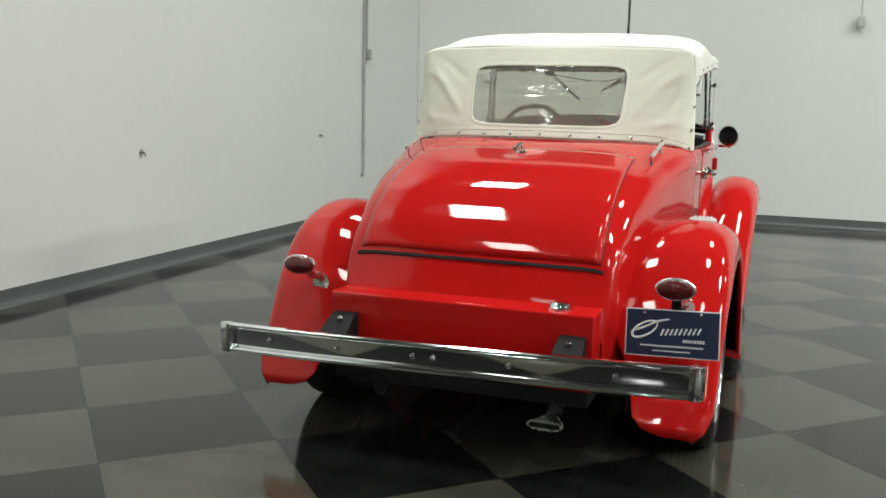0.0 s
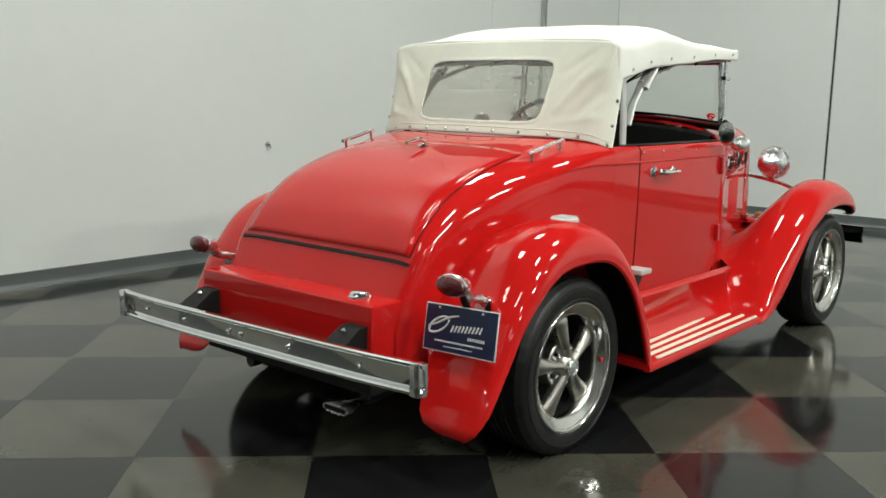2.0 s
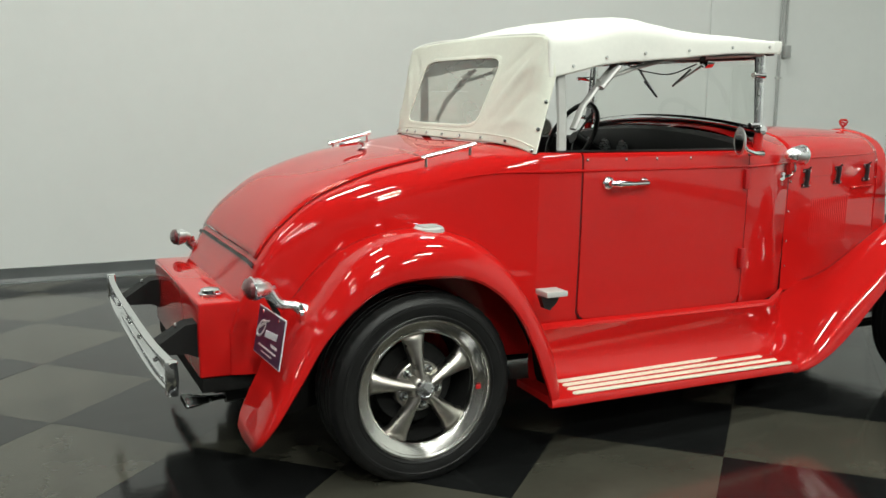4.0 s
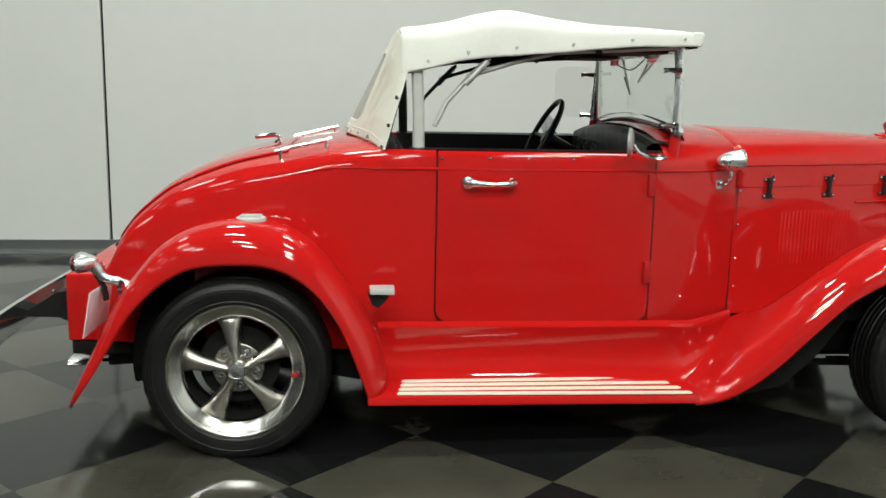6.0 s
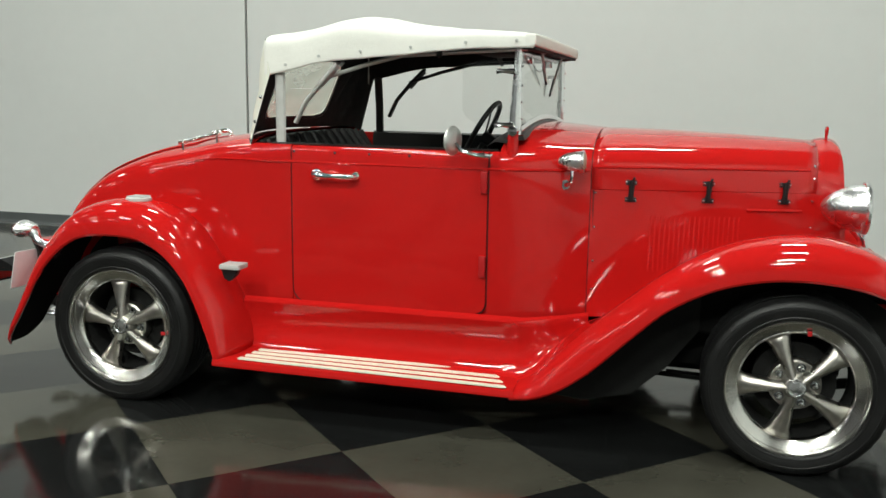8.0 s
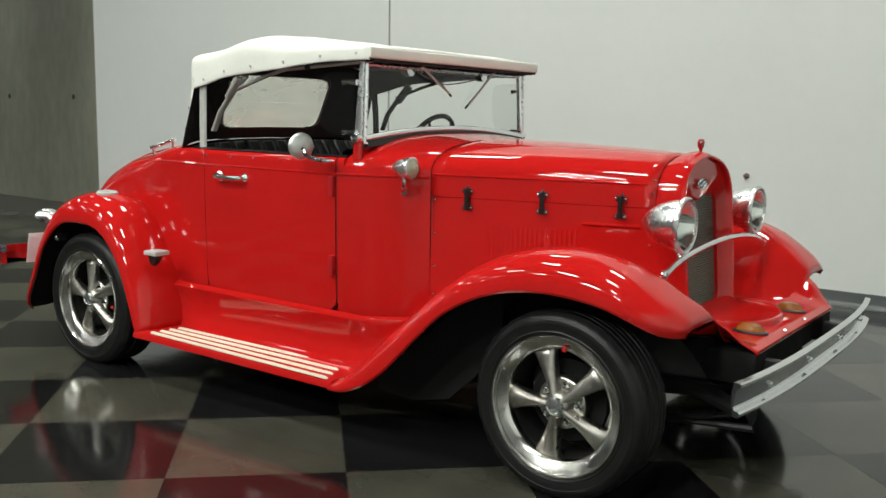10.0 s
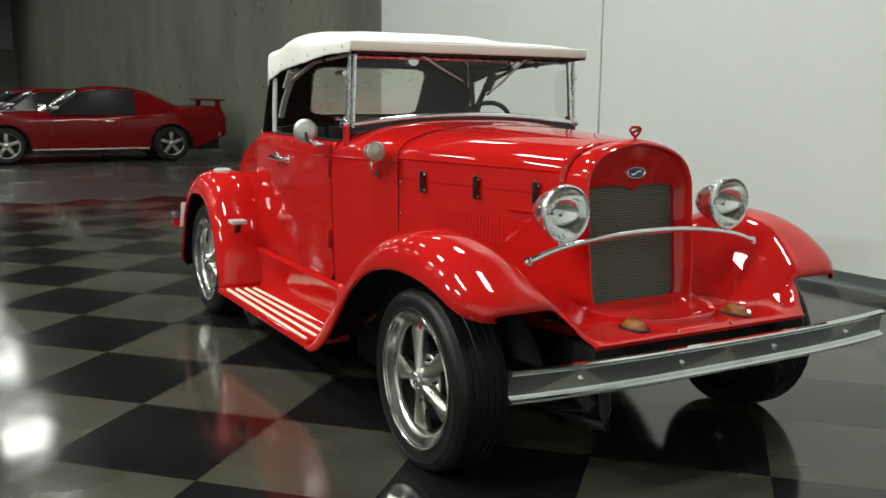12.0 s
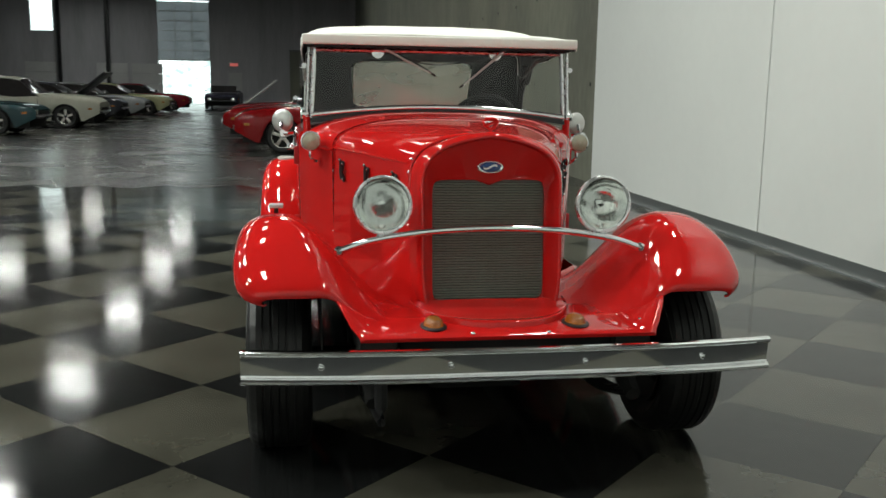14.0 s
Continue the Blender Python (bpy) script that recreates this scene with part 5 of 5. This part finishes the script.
for s in (-1, 1):
    ps = part("side_post", tube([(1.545, s * 0.604, 1.118), (1.545, s * 0.603, 1.165), (1.548, s * 0.598, 1.28), (1.552, s * 0.592, 1.44)], [0.010, 0.010, 0.008, 0.006], 10, flat=1.9), LAMPCHROME, ws, "bright metal side post")
    part("pedestal", tube([(1.538, s * 0.598, 1.01), (1.542, s * 0.602, 1.075), (1.545, s * 0.604, 1.135)], [0.020, 0.018, 0.016], 12, flat=1.2), RED, car, "red windscreen pedestal")
    for z in (1.165, 1.36):
        part("wing_clamp", tube([(1.545, s * 0.612, z), (1.50, s * 0.618, z + 0.002), (1.478, s * 0.62, z)], [0.012, 0.008, 0.011], 10), CHROME, ws)
    part("clamp_knob", lathe([(0.001, -0.02), (0.018, -0.016), (0.022, 0), (0.018, 0.016), (0.001, 0.02)], "y", 16, (1.545, s * 0.612, 1.145)), CHROME, ws)
    wing = part("wind_wing", sheet([[(x, s * (0.615 + 0.10 * (1.53 - x)), z) for z in np.linspace(z0, z1, 5)] for x, z0, z1 in ((1.535, 1.17, 1.395), (1.48, 1.155, 1.40), (1.42, 1.16, 1.40), (1.37, 1.19, 1.39), (1.355, 1.22, 1.37))]), PLEXI, ws, "clear plastic wind wing")
    wing.visible_shadow = False
    for z in (1.19, 1.25, 1.31, 1.38):
        part("screw", lathe([(0.005, 0), (0.004, 0.004), (0.001, 0.005)], "x", 8, (1.566, s * (0.580 - 0.03 * (z - 1.19)), z)), CHROME, ws)
# wipers and the wire between them
for y0, y1, za in ((-0.255, -0.045, 1.335), (0.285, 0.105, 1.285)):
    wp = part("wiper", tube([(1.60, y0, 1.445), (1.585, y0, 1.438), (1.578, (y0 + y1) / 2 * 1.0, (1.435 + za) / 2), (1.573, y1, za)], [0.007, 0.006, 0.005, 0.004], 8), PIPE, car, "pale wiper arm")
    part("blade", tube([(1.571, y1 - (y1 - y0) * 0.45, za + 0.06), (1.570, y1 + (y1 - y0) * 0.10, za - 0.012)], 0.005, 6), BLACK, wp)
    part("motor", lathe([(0.001, -0.02), (0.028, -0.018), (0.03, 0), (0.028, 0.018), (0.001, 0.02)], "x", 16, (1.535, y0 - 0.03, 1.425)), CHROME, wp)
part("wire", tube(curve([(1.535, -0.22, 1.415), (1.535, -0.05, 1.375), (1.535, 0.1, 1.385), (1.535, 0.28, 1.415)], 16), 0.003, 6), BLACK, car)
for s in (-1, 1):
    part("sun_visor", box(1.37, 1.53, s * 0.34 - 0.18, s * 0.34 + 0.18, 1.424, 1.442, 0.006), LINING, car, "black sun visor folded up")

# mirrors and cowl lamps
for s in (-1, 1):
    swing = Matrix.Translation((1.345, s * 0.715, 1.108)) @ pose(0, 0, 0, 0, 0, s * 22) @ Matrix.Translation((-1.345, -s * 0.715, -1.108))
    mr = part("mirror", lathe([(0.001, 0.012), (0.024, 0.011), (0.042, 0.008), (0.051, 0.002), (0.054, -0.004), (0.050, -0.007), (0.048, -0.004)], "x", 36, (1.345, s * 0.715, 1.108), cap=False), DISC, car, "round chrome door mirror")
    mr.matrix_basis = swing
    part("mirror_glass", lathe([(0.049, -0.005), (0.001, -0.005)], "x", 36, (1.345, s * 0.715, 1.108)), CHROME, mr, "mirror glass")
    part("arm", tube([(1.355, s * 0.715, 1.10), (1.375, s * 0.708, 1.072), (1.42, s * 0.680, 1.058), (1.455, s * 0.668, 1.058)], [0.008, 0.008, 0.009, 0.013], 10), CHROME, mr)
    part("foot", box(1.40, 1.47, s * 0.648 - 0.012, s * 0.648 + 0.012, 1.049, 1.064, 0.005), CHROME, mr)
    cl = part("cowl_lamp", lathe([(0.001, -0.085), (0.012, -0.082), (0.026, -0.062), (0.036, -0.03), (0.040, 0.0), (0.043, 0.003), (0.043, 0.010), (0.038, 0.013)], "x", 32, (1.797, s * 0.590, 1.040), cap=False), LAMPCHROME, car, "small chrome cowl lamp")
    part("lens", lathe([(0.039, 0.010), (0.025, 0.017), (0.001, 0.020)], "x", 28, (1.797, s * 0.590, 1.040), cap=False), LENS_CREAM, cl, "cream lens")
    part("stem", tube(curve([(1.765, s * 0.590, 1.005), (1.765, s * 0.59, 0.975), (1.755, s * 0.578, 0.955), (1.74, s * 0.566, 0.950)], 10), 0.0075, 8), CHROME, cl)
    part("foot", lathe([(0.018, 0), (0.012, 0.008), (0.001, 0.009)], "y", 14, (1.738, s * 0.556, 0.950)), CHROME, cl)

# cockpit
seat = part("bench_seat", box(0.60, 1.10, -0.56, 0.56, 0.62, 0.76, 0.04, seg=3), VINYL, car, "black tufted vinyl bench seat")
rows = [[(0.52 + 0.10 * (1 - v) + 0.05 * math.sin(v * 3.14), y, 0.70 + 0.37 * v + 0.022 * (1 - (y / 0.58) ** 4)) for v in np.linspace(0, 1, 9)] for y in np.linspace(-0.58, 0.58, 33)]
part("backrest", sheet([r + [(0.50, r[-1][1], r[-1][2] + 0.004), (0.47, r[-1][1], r[-1][2] - 0.02), (0.46, r[-1][1], 0.7)] for r in rows]), VINYL, seat, "tufted backrest")
for k in range(13):
    y = -0.54 + 0.09 * k
    part("pleat", tube([(0.625 - 0.10 * v + 0.05 * math.sin(v * 3.14) + 0.0, y, 0.70 + 0.37 * v + 0.022 * (1 - (y / 0.58) ** 4)) for v in np.linspace(0, 1, 8)], 0.016, 8), VINYL, seat)
part("cockpit_floor", box(0.47, 1.60, -0.57, 0.57, 0.43, 0.46), LINING, car)
part("dash", sheet([[(x, y, z + 0.045 * (1 - (y / 0.6) ** 2)) for y in np.linspace(-0.585, 0.585, 21)] for x, z in ((1.53, 1.095), (1.47, 1.100), (1.445, 1.085), (1.44, 1.05), (1.45, 0.93), (1.55, 0.90))]), VINYL, car, "black padded dash")
for y in (0.16, 0.30, 0.44):
    part("gauge", lathe([(0.04, 0), (0.04, -0.008), (0.036, -0.008), (0.035, -0.003), (0.001, -0.003)], "x", 20, (1.443, y, 1.03)), STEEL, car, "round gauge")
for s in (-1, 1):
    part("door_lining", sheet([[(x, s * (smooth_at(x, SX, SW) - 0.05 - d), z) for d, z in ((0.012, 0.46), (0.012, 1.03), (0.008, 1.068), (-0.012, 1.076), (-0.026, 1.070))] for x in np.linspace(0.58, 1.49, 10)]), VINYL, car, "black door lining")
sw_ = new("steering_wheel")
sw_.parent = car
sw_.matrix_basis = pose(1.225, 0.27, 1.085, 0, -62, 0)
tagged(sw_, "black steering wheel")
part("wheel_rim", tube([(0.17 * math.cos(a), 0.17 * math.sin(a), 0) for a in np.linspace(0, 2 * math.pi, 49)], 0.012, 10), VINYL, sw_)
for a in (90, 210, 330):
    part("wheel_spoke", tube([(0, 0, -0.02), (0.17 * math.cos(radians(a)), 0.17 * math.sin(radians(a)), 0)], 0.008, 8, flat=0.5), BLACK, sw_)
part("column", tube([(0, 0, -0.01), (0, 0, -0.40)], [0.03, 0.022], 12), BLACK, sw_)

# ---------------------------------------------------------------- parked cars in the hall
def parked_car(label, colour, m, length=4.7, width=1.84, height=1.28, base=2.75, front=0.90, stripe=None, hood_up=False, roof=True, wing=False):
    """x forward from the front axle, z up."""
    paint = material("car paint", colour, 0.45, coat=0.5, var=0.05, scale=3, spec=0.0)
    c = empty("parked_car", label, "car", m, group="parked cars in the hall")
    nose, tail = front, front - length
    hw = width / 2
    xs = (tail, tail + 0.05, tail + 0.35, -base - 0.2, -base + 0.45, -base / 2, -0.75, 0.0, 0.55, nose - 0.14, nose)
    zt = (0.86, 0.955, 0.965, 0.945, 0.90, 0.86, 0.865, 0.85, 0.80, 0.755, 0.66)
    ww = (0.82, 0.89, 0.95, 1.0, 0.975, 0.955, 0.965, 1.0, 0.97, 0.91, 0.82)

    def belt(x):
        """Half width, lower edge and top of the body at x."""
        w, z = at(x, xs, ww) * hw, at(x, xs, zt) * height / 1.28
        zb = 0.20 + 0.22 * max(0, (x - nose + 0.42) / 0.42) + 0.26 * max(0, (tail + 0.7 - x) / 0.7)
        for ax in (0.0, -base):
            d = abs(x - ax)
            if d < 0.39:
                zb = max(zb, 0.29 + math.sqrt(0.39 ** 2 - d * d))
        return w, min(zb, z - 0.10), z

    def flank(x, z):
        """Half width of the body side at the height z."""
        w, zb, zz = belt(x)
        zm = max(zb + 0.03, zz * 0.66)
        sn = min(1, max(0, (z - zm) / (zz - zm)) ** (1 / 0.45))
        return w * (1 - sn * sn) ** 0.2 * (1 - 0.05 * max(0, (zm - z) / 0.4) ** 2)

    rows = []
    for x in np.linspace(tail, nose, 72):
        w, zb, z = belt(x)
        zm = max(zb + 0.03, z * 0.66)
        row = [(x, -w * 0.90, zb)]
        for k in range(4):
            q = zb + (zm - zb) * k / 4
            row.append((x, -w * (1 - 0.05 * max(0, (zm - q) / 0.4) ** 2), q))
        for k in range(23):
            a = math.pi * k / 22
            cc, sn = math.cos(a), math.sin(a)
            row.append((x, -w * math.copysign(abs(cc) ** 0.4, cc), zm + (z - zm) * sn ** 0.45))
        row += [(p[0], -p[1], p[2]) for p in reversed(row[:5])]
        rows.append(row)
    body_ = part("body", sheet(rows, caps=True), paint, c)
    part("underbody", box(tail + 0.15, nose - 0.15, -hw * 0.86, hw * 0.86, 0.2, 0.66), UNDER, c)
    if roof:
        gr = []
        for x, f in ((-0.70, 0.0), (-0.95, 0.45), (-1.20, 0.86), (-1.45, 0.97), (-1.8, 1.0), (-2.15, 0.96), (-2.42, 0.80), (-2.75, 0.42), (-3.1, 0.10), (-3.25, 0.02)):
            z = 0.88 + (height - 0.88) * f
            wb, wt = hw * 0.92, hw * (0.90 - 0.20 * f)
            gr.append([(x, -wb, 0.84), (x, -wt, max(0.86, z - 0.06)), (x, -wt * 0.84, z - 0.01), (x, 0, z + 0.006), (x, wt * 0.84, z - 0.01), (x, wt, max(0.86, z - 0.06)), (x, wb, 0.84)])
        part("glasshouse", sheet(gr), CARGLASS, c, "dark window glass")
        part("roof", sheet([[(p[0], p[1] * 1.012, p[2] + 0.008) for p in r[1:-1]] for r in gr[2:7]]), paint, c)
        for s in (-1, 1):
            side_ = [r[:3] if s < 0 else r[4:][::-1] for r in gr]
            part("pillar", sheet([[(p[0], p[1] * 1.012, p[2] + 0.006) for p in r] for r in side_[5:]]), paint, c)
            part("screen_trim", tube([(r[1][0], r[1][1] * 1.01, r[1][2] + 0.006) for r in side_[0:4]], 0.014, 6), CHROME, c, "chrome screen trim")
            part("drip_rail", tube([(r[1][0], r[1][1] * 1.015, r[1][2] + 0.006) for r in side_[2:7]], 0.008, 6), CHROME, c)
    else:
        part("screen", sheet([[(-0.7 - 0.35 * f, y, 0.88 + 0.36 * f) for y in np.linspace(-hw * 0.75, hw * 0.75, 5)] for f in (0, 1)]), CARGLASS, c, "dark windscreen")
    if stripe:
        for s in (-1, 1):
            part("stripe", sheet([[(x, s * (0.18 + 0.26 * t), at(x, xs, zt) * height / 1.28 + 0.006) for t in (0, 1)] for x in np.linspace(-0.6, nose - 0.12, 8)]), stripe, c, "bonnet stripe")
    if hood_up:
        length_, tilt, hinge = hood_up
        part("raised_bonnet", box(-0.02, 0.02, -hw * 0.8, hw * 0.8, 0, length_, 0.01), PIPE if tilt < 0 else BLACK, c, "raised bonnet").matrix_basis = pose(hinge, 0, 0.82, 0, tilt, 0)
    part("grille", box(nose - 0.06, nose + 0.012, -hw * 0.5, hw * 0.5, 0.42, 0.58, 0.01), UNDER, c, "dark grille")
    for s in (-1, 1):
        lampx = part("headlamp", lathe([(0.09, 0), (0.085, 0.03), (0.001, 0.035)], "x", 20, (nose - 0.03, s * hw * 0.66, 0.53)), LENS_CLEAR, c, "round headlamp")
        part("marker", box(nose - 0.30, nose - 0.18, s * hw * 0.93 - 0.02, s * hw * 0.93 + 0.02, 0.52, 0.57, 0.005), LENS_AMBER, c)
        part("sill_trim", box(-base + 0.4, -0.4, s * hw * 0.96 - 0.01, s * hw * 0.96 + 0.01, 0.235, 0.26), CHROME, c)
        part("mirror", box(-0.85, -0.72, s * hw * 0.98 - 0.05, s * hw * 0.98 + 0.05, 0.92, 1.0, 0.02), CHROME, c)
        part("door_handle", box(-1.75, -1.6, s * hw * 0.985 - 0.012, s * hw * 0.985 + 0.012, 0.72, 0.74, 0.004), CHROME, c)
        for x in (0.0, -base):
            wh = new("wheel")
            wh.parent = c
            wh.matrix_basis = pose(x, s * (hw - 0.12), 0.325, 0, 0, 0 if s < 0 else 180)
            if parked_car.wheel:
                for o in parked_car.wheel.children:
                    again(o, o.matrix_basis.copy(), wh)
                continue
            parked_car.wheel = wh
            part("tyre", lathe([(0.2, -0.09), (0.23, -0.105), (0.29, -0.10), (0.318, -0.07), (0.325, 0), (0.318, 0.07), (0.29, 0.10), (0.2, 0.09)], "y", 36, cap=False), RUBBER, wh)
            part("rim", lathe([(0.205, -0.085), (0.215, -0.102), (0.205, -0.10), (0.19, -0.07), (0.18, 0.05)], "y", 36, cap=False), POLISHED, wh)
            part("disc", lathe([(0.001, -0.02), (0.185, -0.02), (0.185, 0.0)], "y", 28), UNDER, wh)
            for k in range(5):
                part("spoke", box(-0.028, 0.028, -0.075, -0.05, 0.03, 0.19, 0.006), ALLOY, wh).matrix_basis = pose(0, 0, 0, 0, 72 * k, 0)
            part("hub", lathe([(0.001, -0.09), (0.04, -0.085), (0.06, -0.06), (0.06, -0.03)], "y", 20), CHROME, wh)
    part("front_bumper", tube([(nose - 0.22, -hw * 0.88, 0.46), (nose - 0.02, -hw * 0.75, 0.46), (nose + 0.05, 0, 0.46), (nose - 0.02, hw * 0.75, 0.46), (nose - 0.22, hw * 0.88, 0.46)], 0.05, 8), CHROME, c, "chrome bumper")
    part("rear_bumper", tube([(tail + 0.2, -hw * 0.9, 0.48), (tail - 0.02, -hw * 0.75, 0.48), (tail - 0.04, 0, 0.48), (tail - 0.02, hw * 0.75, 0.48), (tail + 0.2, hw * 0.9, 0.48)], 0.045, 8), CHROME, c, "chrome bumper")
    deck = 0.96 * height / 1.28
    if wing:
        part("spoiler", box(tail + 0.02, tail + 0.26, -hw * 0.86, hw * 0.86, deck + 0.09, deck + 0.125, 0.012), paint, c, "raised rear spoiler")
        for s in (-1, 1):
            part("spoiler_post", box(tail + 0.08, tail + 0.18, s * hw * 0.74 - 0.02, s * hw * 0.74 + 0.02, deck - 0.03, deck + 0.092, 0.006), paint, c)
    else:
        part("spoiler", box(tail + 0.02, tail + 0.22, -hw * 0.82, hw * 0.82, deck - 0.01, deck + 0.022, 0.012), paint, c)
    for s in (-1, 1):
        for x0 in (-0.72, -1.98):
            part("door_gap", tube([(x0, s * (flank(x0, z) + 0.001), z) for z in np.linspace(0.30, 0.80 * height / 1.28, 7)], 0.005, 6), GAP, c)
        for ax in (0.0, -base):
            part("arch_lip", tube([(ax + 0.395 * math.cos(q), s * (belt(ax + 0.395 * math.cos(q))[0] * 0.985), 0.29 + 0.395 * math.sin(q)) for q in np.linspace(0.08, math.pi - 0.08, 15)], 0.012, 6), paint, c)
        part("tail_lamp", box(tail - 0.012, tail + 0.03, s * hw * 0.58 - 0.16, s * hw * 0.58 + 0.16, 0.66, 0.78, 0.01), LENS_RED, c, "red tail lamp")
    return c


parked_car.wheel = None
RC = (0.17, 0.005, 0.006)
parked_car("dark red muscle coupe parked nose out by the concrete wall", RC, pose(-12.05 - 0.80, -0.87, 0, 0, 0, -90), stripe=BLACK, wing=True, height=1.33)
parked_car("red muscle coupe with black bonnet stripes, second in the row", RC, pose(-15.9, -1.3, 0, 0, 0, -90), stripe=BLACK)
parked_car("red and white convertible, third in the row", (0.25, 0.012, 0.014), pose(-19.0, -1.4, 0, 0, 0, -90), stripe=WHITE, hood_up=(0.95, -52, 0.45))
parked_car("dark green coupe parked in the far row", (0.02, 0.045, 0.05), pose(-18.3, -7.6, 0, 0, 0, 90), height=1.2)
parked_car("cream white sedan parked in the far row", (0.36, 0.36, 0.30), pose(-22.6, -7.0, 0, 0, 0, 90), height=1.42, length=4.9)
parked_car("black coupe with a raised bonnet in the far row", (0.03, 0.03, 0.035), pose(-26.5, -7.1, 0, 0, 0, 90), hood_up=(1.3, 52, -0.6))
parked_car("silver coupe parked in the far row", (0.22, 0.23, 0.23), pose(-30.0, -6.9, 0, 0, 0, 90))
parked_car("pale yellow coupe parked in the far row", (0.30, 0.30, 0.17), pose(-34.5, -6.6, 0, 0, 0, 90))
parked_car("dark red coupe parked in the far row", (0.16, 0.012, 0.018), pose(-40.0, -6.4, 0, 0, 0, 90))
parked_car("dark convertible parked facing the hall", (0.03, 0.03, 0.045), pose(-45.0, -4.4, 0, 0, 0, 0), roof=False)

# ---------------------------------------------------------------- floor tiles
TS, TA = 0.6096, radians(44.26)
TO = Vector((1.040, -1.049))
U, V = Vector((math.cos(TA), math.sin(TA))), Vector((-math.sin(TA), math.cos(TA)))
HALF = TS / 2 - 0.0001


def tile_mesh(name, mat):
    bm = bmesh.new()
    lo = [bm.verts.new((a * HALF, b * HALF, -0.004)) for a, b in ((-1, -1), (1, -1), (1, 1), (-1, 1))]
    hi = [bm.verts.new((a * (HALF - 0.0003), b * (HALF - 0.0003), 0.0)) for a, b in ((-1, -1), (1, -1), (1, 1), (-1, 1))]
    bm.faces.new(hi)
    for k in range(4):
        bm.faces.new((lo[k], lo[(k + 1) % 4], hi[(k + 1) % 4], hi[k]))
    mesh = bpy.data.meshes.new(name)
    bm.to_mesh(mesh)
    bm.free()
    mesh.materials.append(mat)
    return mesh


tile_kinds = (tile_mesh("tile", TILE_DARK), tile_mesh("tile", TILE_LIGHT))
cells = []
for i in range(-30, 31):
    for j in range(-30, 31):
        p = TO + U * ((i + 0.5) * TS) + V * ((j + 0.5) * TS)
        if X0 - 0.25 < p.x < X1 + 0.3 and -11 < p.y < Y1 + 0.35:
            cells.append(((p - Vector((1.4, -0.6))).length, p, (i + j) % 2))
cells.sort(key=lambda c: c[0])
turn = Matrix.Rotation(TA, 4, "Z")
for d, p, odd in cells[:300]:
    o = new("tile", tile_kinds[odd])
    o.parent = ground
    o.matrix_basis = Matrix.Translation((p.x, p.y, -0.0003)) @ turn @ pose(0, 0, 0, random.uniform(-0.05, 0.05), random.uniform(-0.05, 0.05), 0)
for odd, mat in ((0, TILE_DARK), (1, TILE_LIGHT)):
    verts, faces = [], []
    for d, p, o in cells[300:]:
        if o == odd:
            n = len(verts)
            for a, b in ((-1, -1), (1, -1), (1, 1), (-1, 1)):
                q = p + U * (a * HALF) + V * (b * HALF)
                verts.append((q.x, q.y, -0.0003))
            faces.append((n, n + 1, n + 2, n + 3))
    mesh = bpy.data.meshes.new("tiles_beyond")
    mesh.from_pydata(verts, [], faces)
    mesh.materials.append(mat)
    o = new("tiles_beyond", mesh)
    o.parent = ground
    tagged(o, kind="stuff")
